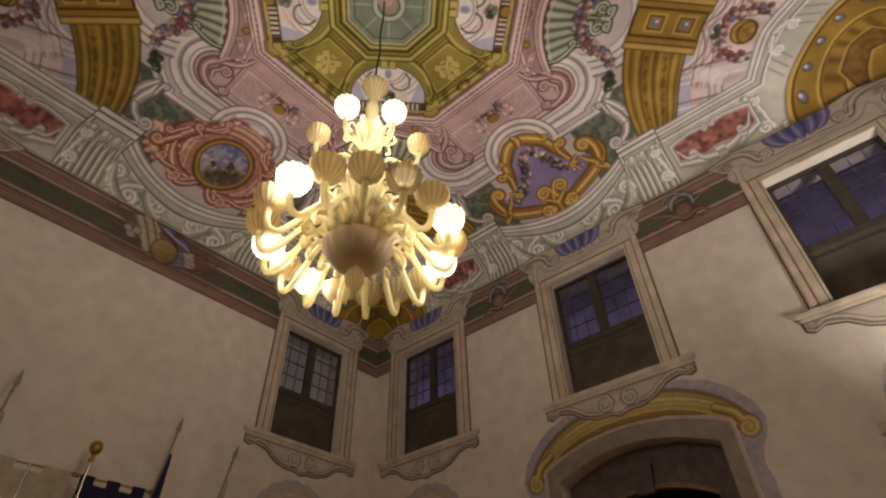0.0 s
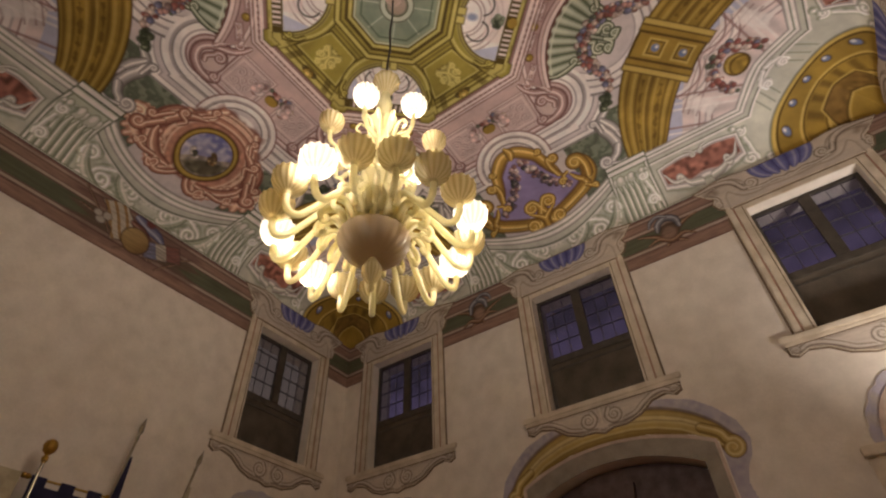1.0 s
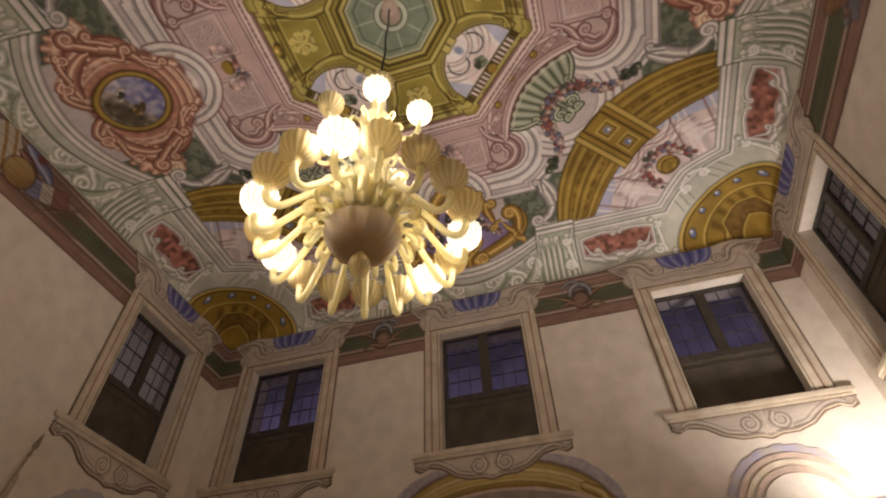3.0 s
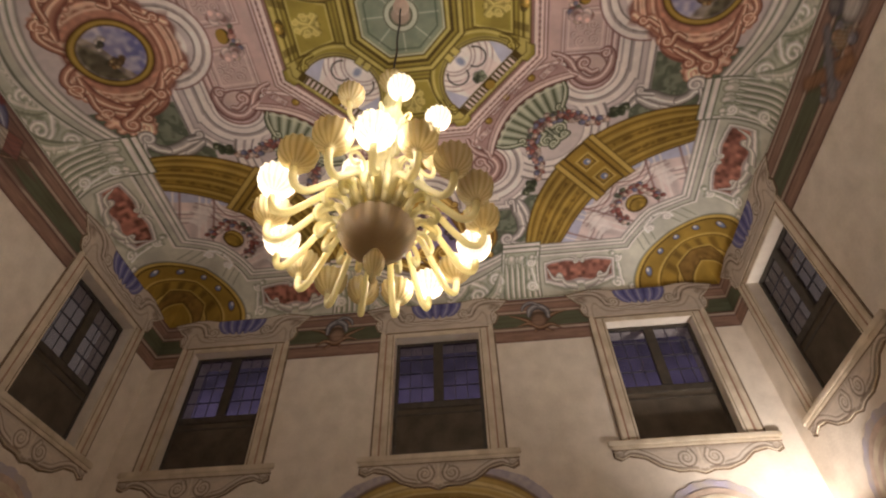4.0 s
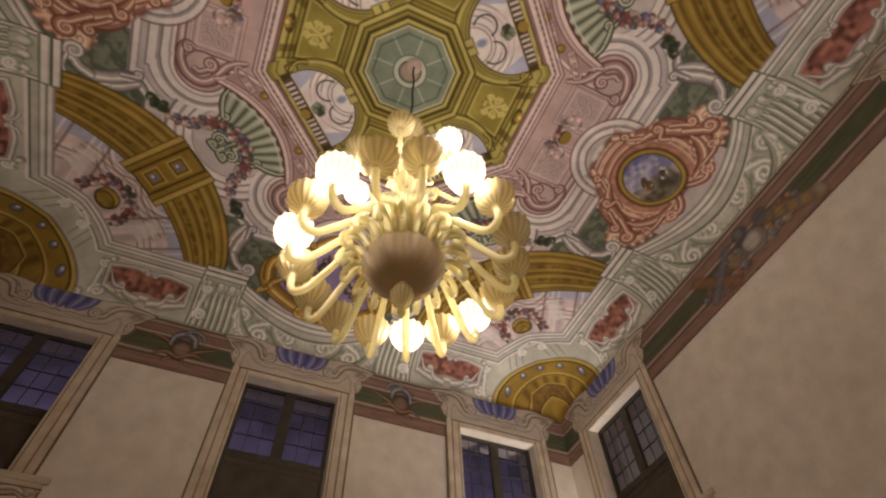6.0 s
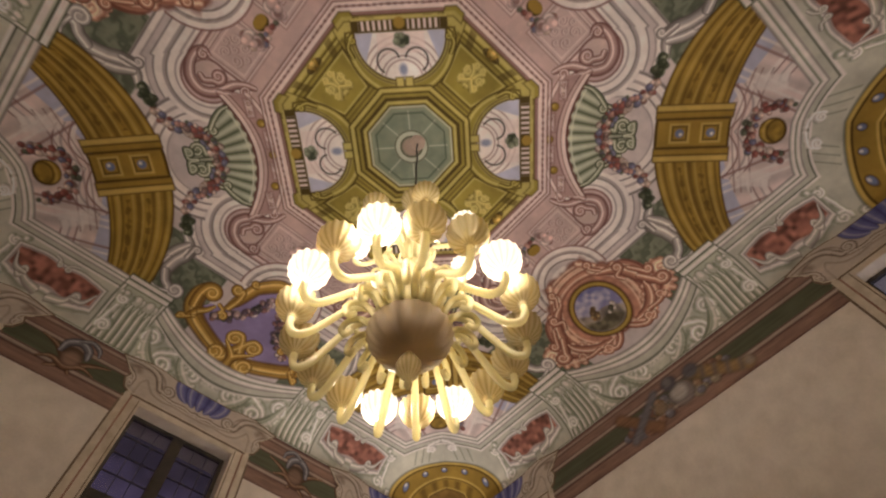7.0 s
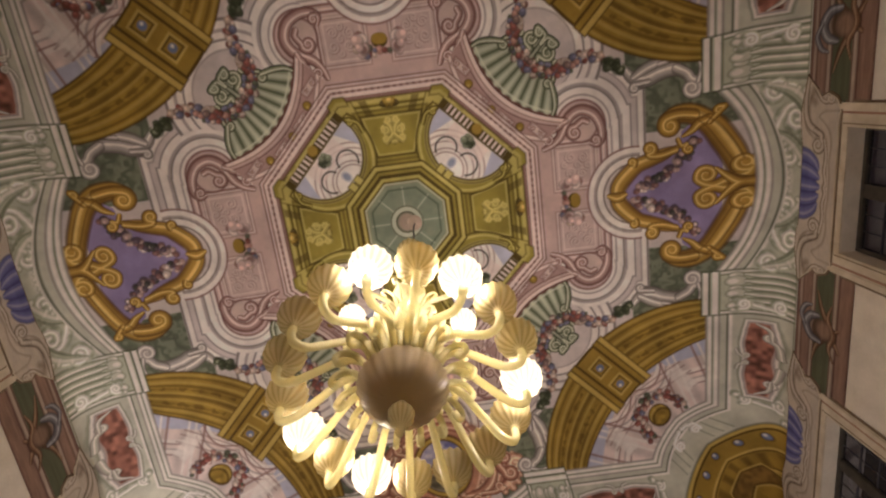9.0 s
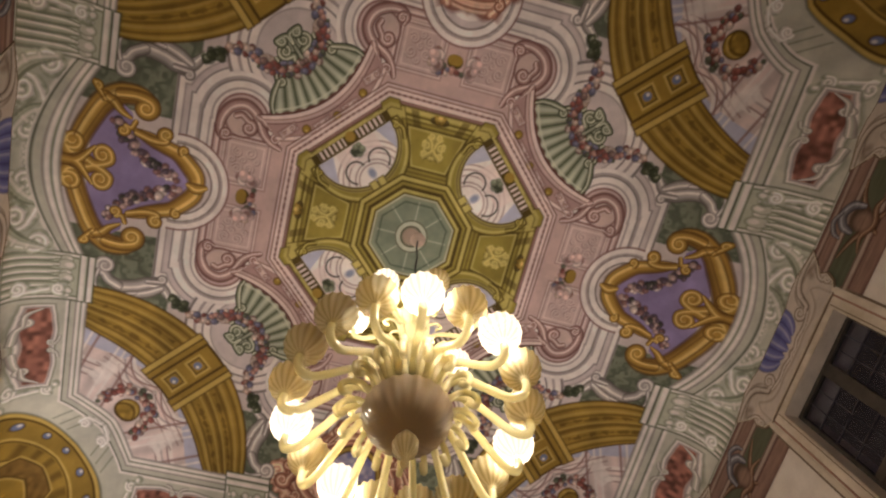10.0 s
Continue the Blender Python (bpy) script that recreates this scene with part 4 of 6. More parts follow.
    P.fill(np.maximum(np.maximum(-0.56 - dome, dome + 0.38), (spoke - 0.22) * 0.1), C_GOLDD, 0.6, 0.012)
    niche = np.maximum(np.abs(d - 6.12) - 0.10, np.abs(l) - 0.34 + 0.5 * np.clip(6.12 - d, 0, 1))
    P.fill(niche - 0.04, C_GOLDL)
    P.fill(niche - 0.02, C_GOLDD)
    P.fill(niche, np.asarray(srgb(150, 112, 40)) * (0.8 + 0.4 * n2[:, None]))
    for r in (0.06, 0.12, 0.18):
        P.line(np.abs(l) - 0.25 * (d - 4.9), r * 2, 0.012, C_GREEN, 0.6, (dome > 0.06) & (band < -0.24) & (al < 0.6))
    P.scroll(d, al, 5.15, 0.16, 0.07, 1, 1.5, 0.026, C_GREEN, C_WHITE, [(5.0, 0.02), (5.06, 0.2)])

    # pink frieze round the octagon
    octo_true = octo
    ring = octo - 1.60
    sector = d > ax
    e = edge - d
    P.fill(np.maximum(np.where(sector, np.maximum(-e + 0.02, al - 0.80), octo - 1.82), 1.58 - octo), C_PINK)
    dgn = (sector & (octo > 1.58) & (al < 0.80)).astype(np.float32)
    P.mould(e, [(0.0, 0.025, C_REDD), (0.025, 0.075, C_PINKL), (0.075, 0.09, C_PINKD), (0.09, 0.13, C_PINK), (0.13, 0.15, srgb(140, 92, 86)), (0.15, 0.31, srgb(190, 150, 142)), (0.31, 0.325, C_PINKD), (0.325, 0.37, C_PINKL), (0.37, 0.385, C_PINKD)], dgn)
    for ll in (-0.62, -0.21, 0.21, 0.62):
        q = 2.03 - 0.235 + 0.43 * ll * ll
        rel = np.maximum(np.abs(d - q) - 0.06, np.abs(l - ll) - 0.13)
        P.fill(rel, C_PINKD, 0.8, 0.012, dgn)
        P.fill(rel + 0.02, C_PINKL, 0.75, 0.012, dgn)
        for sg in (-1, 1):
            P.volute(d, l, q, ll + sg * 0.06, 0.035, 1.0, sg * 1.2, 0.014, K_D, K_M, K_L, [], dgn)
    for ll in (-0.42, 0.0, 0.42):
        q = 2.03 - 0.235 + 0.36 * ll * ll
        P.fill(np.hypot(d - q, l - ll) - 0.058, C_GOLDD)
        P.fill(np.hypot(d - q - 0.006, l - ll) - 0.044, C_GOLD)
        P.fill(np.hypot(d - q + 0.012, l - ll + 0.012) - 0.016, C_GOLDL)
    P.mould(ring, [(0.0, 0.020, C_REDD), (0.020, 0.05, C_PINKD), (0.05, 0.095, C_PINKL), (0.105, 0.12, C_PINKD), (0.125, 0.16, C_PINKL), (0.16, 0.175, C_PINKD), (0.19, 0.205, C_PINKL), (0.205, 0.22, srgb(140, 92, 86))])
    dent = (np.sin(np.where(sector, l, lat) * 78) > 0).astype(np.float32)
    P.fill(np.abs(ring - 0.112) - 0.014, srgb(140, 92, 86), 0.7, 0.01, dent)

    # olive vault with four openings, drawn on a slightly smaller octagon
    ax, lat, d, l, al, octo, ring = (1.05 * q for q in (ax, lat, d, l, al, octo, ring))
    olive = np.asarray(C_OLIVE) * (0.85 + 0.25 * n1[:, None])
    P.fill(ring, olive)
    P.mould(-ring, [(0.0, 0.012, C_OLIVED), (0.015, 0.07, C_OLIVEL), (0.09, 0.105, C_OLIVED), (0.12, 0.14, C_OLIVEL)])
    corner = np.abs(np.abs(np.arctan2(lat, ax) - math.pi / 8))
    wedge = np.maximum(np.maximum(corner * octo - 0.16, octo - 1.66), 1.40 - octo)
    P.fill(wedge - 0.015, C_OLIVED, 0.9)
    P.fill(wedge, C_OLIVE)
    P.fill(np.maximum(wedge, 1.52 - octo), C_OLIVEL, 0.75)
    knob = np.maximum(corner * octo - 0.11, np.abs(octo - 1.68) - 0.05)
    P.fill(knob - 0.015, C_OLIVED, 0.9)
    P.fill(knob, C_OLIVE)
    P.fill(np.maximum(knob, octo - 1.68), C_OLIVEL, 0.6)
    P.fill(np.maximum(np.maximum(np.abs(corner * octo - 0.30) - 0.05, octo - 1.66), 1.46 - octo), C_OLIVED, 0.6)
    trap = np.maximum(np.maximum(ax - 1.46, 0.92 - ax), lat - 0.30 * ax + 0.02)
    P.line(trap, 0.0, 0.014, C_OLIVED, 0.8)
    P.line(trap, -0.03, 0.010, C_OLIVEL, 0.9)
    P.line(trap, 0.06, 0.014, C_OLIVED, 0.5)
    for cx, cy, r, a0, tr, tail in ((1.26, 0.09, 0.06, 0.5, 1.4, [(1.10, 0.01), (1.16, 0.1)]), (1.38, 0.05, 0.045, 2.0, 1.4, [(1.2, 0.0), (1.3, 0.03)]), (1.14, 0.10, 0.04, 3.0, -1.4, [(1.2, 0.0)])):
        P.scroll(ax, lat, cx, cy, r, a0, tr, 0.022, C_OLIVED, C_OLIVEL, tail)
    P.flowers(ax, lat, [(1.60, 0.0), (1.62, 0.10)], 0.03, 10, [C_GOLD, C_GOLDL, C_OLIVED], 0.04, seed=41)
    cut = d - 1.48
    rim = np.maximum(np.hypot(d - 1.37, l) - 0.68, cut)
    oc = np.hypot(d - 1.44, l * 0.98)
    P.fill(rim - 0.02, C_OLIVED)
    P.fill(rim, C_OLIVE)
    P.line(np.hypot(d - 1.37, l), 0.645, 0.018, C_OLIVEL, 1, cut < 0)
    P.fill(np.maximum(oc - 0.62, cut), srgb(196, 178, 92))
    P.line(oc, 0.60, 0.014, C_OLIVED, 0.6, cut < 0)
    P.line(oc, 0.555, 0.018, C_OLIVED, 0.9, cut < 0)
    hole = np.maximum(oc - 0.545, cut)
    P.fill(hole, C_WHITE)
    for r in (0.16, 0.21, 0.30, 0.38, 0.45):
        P.line(np.hypot(d - 0.90, l), r + 0.08, 0.011, C_PINKD, 0.65, hole < 0)
    P.fill(np.maximum(hole, 0.34 + 0.35 * (1.48 - d) - al), C_SKY)
    P.fill(np.maximum(np.maximum(hole, al - 0.30), 1.22 - d), C_PINKL, 0.7)
    P.stroke(d, al, spiral(1.14, 0.17, 0.16, 0.13, 2.6, -0.62), 0.012, C_DARK, 0.9, 0, (hole < 0).astype(np.float32))
    P.fill(np.hypot((d - 1.02) * 0.7, l) - 0.05, C_BLUE, 0.8, 0.02, hole < 0)
    P.flowers(d, l, [(1.38, -0.04), (1.41, 0.04)], 0.04, 10, [C_GREEND, C_GREEN], 0.045, seed=43)
    keyb = np.maximum(np.abs(d - 0.82) - 0.10, np.abs(al - 0.06) - 0.045)
    P.fill(keyb - 0.012, C_OLIVED)
    P.fill(keyb, C_OLIVEL)
    rail = np.maximum(np.abs(d - 1.56) - 0.08, al - 0.60)
    P.fill(rail, C_OLIVED)
    P.fill(np.maximum(np.maximum(np.abs(d - 1.56) - 0.055, np.abs(np.mod(l, 0.07) - 0.035) - 0.016), np.abs(al - 0.30) - 0.20), C_PINKL)
    P.line(d, 1.635, 0.012, C_OLIVEL, 1, al < 0.6)
    P.fill(np.hypot(d - 1.58, l) - 0.07, C_GOLD)
    P.volute(d, al, 1.40, 0.60, 0.05, 0.0, 1.2, 0.026, C_OLIVED, C_OLIVE, C_OLIVEL, [(1.20, 0.62), (1.32, 0.66)])
    # rings and the green centre
    octo = octo_true
    P.mould(octo, [(0.49, 0.77, C_OLIVE), (0.755, 0.775, C_OLIVED), (0.71, 0.75, C_OLIVEL), (0.68, 0.70, C_OLIVED), (0.60, 0.64, C_OLIVED), (0.56, 0.59, C_OLIVEL), (0.53, 0.55, C_OLIVED), (0.505, 0.53, C_SAGEL), (0, 0.505, C_SAGE)])
    inn = octo < 0.47
    turn = np.arctan2(Y, X)
    P.put((inn * 0.5 * n2).astype(np.float32), srgb(108, 124, 104))
    P.fill(np.abs(np.sin(4 * turn)) * np.hypot(X, Y) / 4 - 0.008, C_SAGEL, 0.8, 0.008, inn & (np.hypot(X, Y) > 0.2))
    P.mould(octo, [(0.43, 0.445, srgb(96, 110, 90))])
    hub = np.hypot(X, Y)
    P.mould(hub, [(0, 0.22, C_SAGEL), (0.205, 0.22, C_GREEND), (0, 0.145, srgb(150, 140, 118)), (0.13, 0.145, C_GREEND), (0, 0.11, srgb(176, 150, 130))])

    # the painter's contrasts, then the age of the plaster
    mean = P.c.mean(axis=1, keepdims=True)
    P.c = (mean + 0.86 * (P.c - mean)) * (np.maximum(mean, 0.02) / 0.34) ** 0.30
    P.mottle(n3, 0.16)
    P.mottle(n1, 0.10)
    P.mottle(n2, 0.12)
    return P.c


def build_ceiling():
    n = 1180
    t = np.linspace(-1, 1, n)
    # even steps along the profile of the vault
    q = np.linspace(0, 1, 4001)
    prof = ZR * (1 - q ** PW) ** (1 / PW)
    s = np.concatenate([[0], np.cumsum(np.hypot(np.diff(q) * HX, np.diff(prof)))])
    g = np.sign(t) * np.interp(np.abs(t), s / s[-1], q)
    gx, gy = np.meshgrid(g, g)
    m = np.maximum(np.abs(gx), np.abs(gy))
    z = ZS + ZR * np.maximum(1 - m ** PW, 0) ** (1 / PW)
    co = np.stack([gx * HX, gy * HY, z], -1).reshape(-1, 3)
    X, Y = (gx * 4.6).ravel().astype(np.float32), (gy * 4.6).ravel().astype(np.float32)
    # the painted design sits a little off the room's centre
    k = np.clip((4.35 - np.maximum(np.abs(X), np.abs(Y))) / 0.6, 0, 1)
    k = k * k * (3 - 2 * k)
    X, Y = X - 0.05 * k, Y - 0.085 * k
    ob = grid_mesh("ceiling", co, n, n, paint_vault(X, Y, (n, n)), M_FRESCO)
    tagged(ob, "coved vault with a worn baroque fresco in pink, ochre and green", "ceiling", kind="structure")
    slab = part("ceiling_slab", box(-HX - 0.5, HX + 0.5, -HY - 0.5, HY + 0.5, ZS + ZR + 0.06, ZS + ZR + 0.3), M_SLAB)
    tagged(slab, "plain slab above the vault", "ceiling", kind="structure")


build_ceiling()

# ---- walls ----
WALL_T = 0.5
WIN_A, WIN_Z0, WIN_Z1 = 0.66, 4.94, 6.88    # half width, sill and head of the window openings
FAR_W = (-3.3, 0.0, 3.3)
WEST_W, EAST_W = (-3.08, 3.2), (-3.14, 3.18)
WALLS = {   # name: origin on the wall's face, turn, half length, places of the windows along it
    "wall_north": (pose(0, HY, 0, 0, 0, 180), HX, FAR_W),
    "wall_south": (pose(0, -HY, 0, 0, 0, 0), HX, FAR_W),
    "wall_west": (pose(-HX, 0, 0, 0, 0, -90), HY, WEST_W),
    "wall_east": (pose(HX, 0, 0, 0, 0, 90), HY, EAST_W),
}
DOOR_A, DOOR_Z, DOOR_RISE = 1.02, 3.86, 0.25


def door_arch(z, a, rise, n=14):
    """The flat arch over the door, from one jamb to the other."""
    R = (a * a + rise * rise) / (2 * rise)
    th = math.asin(a / R)
    return [(R * math.sin(th - 2 * th * i / n), z + rise - R + R * math.cos(th - 2 * th * i / n)) for i in range(n + 1)]


def build_wall(name, origin, half, places):
    bm = bmesh.new()
    ext = half + (WALL_T if name in ("wall_north", "wall_south") else 0.0)
    top = ZS + 0.25
    xs = sorted([-ext, ext] + [p + s for p in places for s in (-WIN_A, WIN_A)])
    door = name == "wall_north"
    # band below the windows
    if door:
        add_box(bm, -ext, -DOOR_A, -WALL_T, 0, 0, WIN_Z0)
        add_box(bm, DOOR_A, ext, -WALL_T, 0, 0, WIN_Z0)
        arch = door_arch(DOOR_Z, DOOR_A, DOOR_RISE)
        add_prism(bm, [(DOOR_A, WIN_Z0)] + arch + [(-DOOR_A, WIN_Z0)], -WALL_T, 0)
    else:
        add_box(bm, -ext, ext, -WALL_T, 0, 0, WIN_Z0)
    for i in range(0, len(xs), 2):
        add_box(bm, xs[i], xs[i + 1], -WALL_T, 0, WIN_Z0, WIN_Z1)
    add_box(bm, -ext, ext, -WALL_T, 0, WIN_Z1, top)
    ob = part(name, bm, M_WALL)
    ob.matrix_basis = origin
    tagged(ob, "tall cream plaster wall, mottled and faintly stained", "wall", kind="structure")


for wname, (worg, whalf, wplaces) in WALLS.items():
    build_wall(wname, worg, whalf, wplaces)

fl = part("floor", box(-HX - 0.5, HX + 0.5, -HY - 0.5, HY + 0.5, -0.2, 0), M_FLOOR)
tagged(fl, "worn terracotta floor of the hall", "floor", kind="structure")

# ---- painted frieze under the vault ----
FZ0 = 6.63


def paint_frieze(S, Z, shape, side):
    """S along the wall, Z height above the frieze's foot."""
    P = Painter(len(S), srgb(176, 132, 106))
    n1, n2 = soft_noise(shape, 30, 5), soft_noise(shape, 90, 6)
    P.mould(Z, [(0.0, 0.20, srgb(172, 126, 100)), (0.0, 0.025, srgb(140, 96, 76)), (0.19, 0.215, srgb(116, 74, 58)), (0.215, 0.26, srgb(206, 176, 150)), (0.26, 0.285, srgb(122, 80, 62)),
                (0.285, 0.545, srgb(116, 118, 82)), (0.545, 0.565, srgb(116, 74, 58)), (0.565, 0.61, srgb(208, 176, 150)), (0.61, 0.63, srgb(130, 86, 66)), (0.63, 0.74, srgb(174, 128, 104)), (0.74, 0.755, srgb(112, 74, 58)), (0.765, 0.80, srgb(200, 164, 140)), (0.80, 0.86, srgb(150, 104, 86))])
    P.put(((Z > 0.285) & (Z < 0.545)).astype(np.float32) * 0.55 * n2, C_GREEND)
    if side == 2:
        # trophy of flags round a gilt shield
        cream, ochre, blue, rust = srgb(214, 196, 168), srgb(186, 138, 62), srgb(132, 132, 168), srgb(156, 92, 74)
        P.fill(np.maximum(np.abs(S + 0.1) - 0.85 - 0.15 * np.sin(Z * 30), np.abs(Z - 0.5) - 0.34), srgb(128, 90, 72), 0.65, 0.06)
        for s0, z0, s1, z1 in ((0.86, 0.86, 0.28, 0.30), (0.76, 0.50, 0.10, 0.36), (-0.30, 0.20, -0.92, 0.62), (0.18, 0.10, -0.20, 0.30), (-0.45, 0.12, -0.75, 0.44)):
            P.ribbon(S, Z, [(s0, z0), ((s0 + s1) / 2, (z0 + z1) / 2 + 0.01), (s1, z1)], [0.012, 0.016, 0.012], srgb(96, 62, 46), srgb(148, 104, 72), srgb(190, 156, 120))
        along, over = (S - 0.20) * 0.50 + (Z - 0.52) * 0.87, (S - 0.20) * 0.87 - (Z - 0.52) * 0.50
        flag = np.maximum(np.abs(along - 0.06) - 0.30, np.abs(over) - 0.17 - 0.02 * np.sin(along * 20))
        P.fill(flag - 0.02, srgb(110, 78, 60), 0.8)
        stripe = (np.sin(over * 52 + 0.6 * np.sin(along * 9)) > 0.35).astype(np.float32)
        P.fill(flag, np.asarray(cream) * (1 - stripe[:, None]) + np.asarray(ochre) * stripe[:, None])
        for s0, z0, r in ((0.46, 0.42, 0.06), (0.40, 0.52, 0.055), (0.52, 0.50, 0.05)):
            P.fill(np.hypot(S - s0, Z - z0) - r - 0.015, srgb(120, 92, 76), 0.8)
            P.fill(np.hypot(S - s0, Z - z0) - r, srgb(206, 190, 170))
        P.ribbon(S, Z, [(0.02, 0.78), (-0.14, 0.72), (-0.30, 0.68), (-0.42, 0.60)], [0.05, 0.08, 0.07, 0.03], srgb(84, 84, 128), blue, srgb(190, 188, 208))
        P.ribbon(S, Z, [(0.06, 0.66), (-0.08, 0.62), (-0.20, 0.54)], [0.04, 0.06, 0.04], srgb(104, 56, 46), rust, srgb(206, 152, 128))
        P.fill(np.hypot(S + 0.16, Z - 0.80) - 0.07, srgb(136, 60, 48), 0.95, 0.02)
        along, over = (S + 0.46) * -0.92 + (Z - 0.46) * 0.38, (S + 0.46) * 0.38 + (Z - 0.46) * 0.92
        flag = np.maximum(np.abs(along) - 0.28, np.abs(over) - 0.13)
        P.fill(flag - 0.02, srgb(104, 74, 62), 0.8)
        f3 = np.clip((along + 0.28) / 0.56, 0, 1)[:, None]
        P.fill(flag, np.where(f3 < 0.34, np.asarray(blue), np.where(f3 < 0.62, np.asarray(cream), np.asarray(rust))))
        for k in range(4):
            P.line(over + 0.04 * np.sin(along * 12), -0.09 + 0.06 * k, 0.012, srgb(110, 84, 80), 0.5, flag < 0)
        g0 = np.hypot(S + 0.06, (Z - 0.40) * 0.92)
        P.fill(g0 - 0.21, srgb(96, 64, 34), 0.9)
        lit = np.clip(0.5 + 1.6 * (S + 0.06) + 1.4 * (Z - 0.42), 0, 1)[:, None]
        P.fill(g0 - 0.19, np.asarray(srgb(150, 106, 34)) * (1 - lit) + np.asarray(srgb(206, 166, 76)) * lit)
    elif side:
        # trophy of arms and drapery in the middle
        brown = [srgb(176, 122, 84), srgb(150, 104, 76), srgb(186, 140, 92), srgb(170, 150, 116), srgb(136, 128, 136)]
        P.flowers(S, Z, [(-0.75, 0.36), (-0.3, 0.30), (0.3, 0.34), (0.85, 0.30)], 0.15, 60, brown, 0.065, seed=3)
        for s0, z0, s1, z1, w, c in ((-0.95, 0.14, -0.30, 0.52, 0.075, srgb(190, 146, 70)), (0.42, 0.12, 0.90, 0.60, 0.07, srgb(170, 116, 66)), (0.30, 0.62, 0.80, 0.16, 0.05, srgb(140, 132, 138))):
            P.stroke(S, Z, [(s0, z0), (s1, z1)], w * 1.3, [q * 0.45 for q in c], 0.8, 0, None, 0.04)
            P.stroke(S, Z, [(s0, z0), (s1, z1)], w, c, 0.9, 0, None, 0.03)
        for k in range(4):
            P.stroke(S, Z, [(-0.86 + 0.15 * k, 0.13 + 0.088 * k), (-0.90 + 0.15 * k, 0.25 + 0.088 * k)], 0.03, srgb(104, 100, 112), 0.6, 0, None, 0.03)
        for cx, cz, r, c in ((-0.06, 0.36, 0.17, srgb(160, 142, 130)), (-0.03, 0.40, 0.12, srgb(208, 194, 178)), (0.04, 0.62, 0.10, srgb(104, 100, 108)), (0.05, 0.65, 0.06, srgb(150, 140, 138)), (-0.30, 0.58, 0.10, srgb(116, 112, 116)), (0.30, 0.36, 0.08, srgb(172, 128, 60)), (-0.98, 0.16, 0.05, srgb(190, 168, 140))):
            P.fill(np.hypot(S - cx, Z - cz) - r - 0.02, [q * 0.5 for q in c], 0.7, 0.04)
            P.fill(np.hypot(S - cx, Z - cz) - r, c, 0.95, 0.03)
        for k in range(6):
            P.stroke(S, Z, [(0.10 + 0.045 * k, 0.20 + 0.02 * k), (0.16 + 0.05 * k, 0.40 + 0.015 * k)], 0.013, srgb(178, 158, 132), 0.7, 0.4, None, 0.014)
    else:
        # helmet with its ribbons and crossed arms between the windows
        for sc, sg in ((-1.65, 1), (1.65, -1)):
            t, b = (srgb(98, 62, 40), srgb(158, 106, 66), srgb(204, 160, 112)), (srgb(84, 78, 84), srgb(138, 132, 136), srgb(192, 188, 190))
            u = (S - sc) * sg
            P.ribbon(u, Z, [(-0.42, 0.56), (-0.22, 0.50), (-0.05, 0.36), (0.10, 0.18)], [0.012, 0.03, 0.035, 0.02], *t)
            P.ribbon(u, Z, [(0.46, 0.52), (0.26, 0.44), (0.05, 0.30), (-0.16, 0.16)], [0.012, 0.03, 0.035, 0.02], *t)
            P.ribbon(u, Z, [(-0.30, 0.22), (-0.16, 0.30), (0.02, 0.24), (0.18, 0.34), (0.34, 0.30)], [0.012, 0.035, 0.04, 0.03, 0.012], *t)
            P.fill(np.hypot(u, (Z - 0.44) * 0.9) - 0.14, srgb(104, 72, 50), 0.9, 0.02)
            P.fill(np.hypot(u - 0.02, (Z - 0.40) * 0.9) - 0.10, srgb(172, 128, 96), 0.95, 0.03)
            P.ribbon(u, Z, [(-0.14, 0.46), (-0.12, 0.60), (0.0, 0.68), (0.12, 0.62), (0.16, 0.50)], [0.03, 0.05, 0.055, 0.05, 0.03], *b)
            P.ribbon(u, Z, [(-0.02, 0.70), (0.10, 0.76), (0.22, 0.70), (0.26, 0.60)], [0.02, 0.03, 0.03, 0.012], *b)
    grey = P.c.mean(axis=1, keepdims=True)
    P.c = 0.78 * (grey + 0.72 * (P.c - grey))
    P.mottle(n1, 0.3)
    P.mottle(n2, 0.3)
    return P.c


def build_frieze(name, origin, half, side, places):
    cols, rows = 720, 72
    s = np.linspace(-half, half, cols)
    z = np.linspace(0, ZS - FZ0 + 0.02, rows)
    gs, gz = np.meshgrid(s, z)
    y = 0.006 + 0.008 * np.clip((gz - 0.60) / 0.2, 0, 1) ** 2 + 0.008 * (np.abs(gz - 0.235) < 0.03)
    co = np.stack([gs, y, gz + FZ0], -1).reshape(-1, 3)
    keep = np.ones(len(co), bool)
    for p in places:
        keep &= ~((np.abs(co[:, 0] - p) < WIN_A + 0.02) & (co[:, 2] < WIN_Z1 + 0.02))
    ob = grid_mesh(name, co[:, [0, 1, 2]], rows, cols, paint_frieze(gs.ravel().astype(np.float32), gz.ravel().astype(np.float32), (rows, cols), side), M_FRESCO, keep)
    ob.matrix_basis = origin
    tagged(ob, "painted frieze in rose and green below the vault", "frieze", kind="structure")


for wname, (worg, whalf, wplaces) in WALLS.items():
    build_frieze("trim_frieze_" + wname.split("_")[1], worg, whalf, {"wall_west": 2, "wall_east": 1}.get(wname, 0), wplaces)


# ---- windows ----
def mirror(pts):
    """The outline of a shape from its right half, top to bottom."""
    return pts + [(-x, z) for x, z in reversed(pts)]


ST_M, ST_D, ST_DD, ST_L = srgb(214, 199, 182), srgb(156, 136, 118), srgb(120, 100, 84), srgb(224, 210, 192)


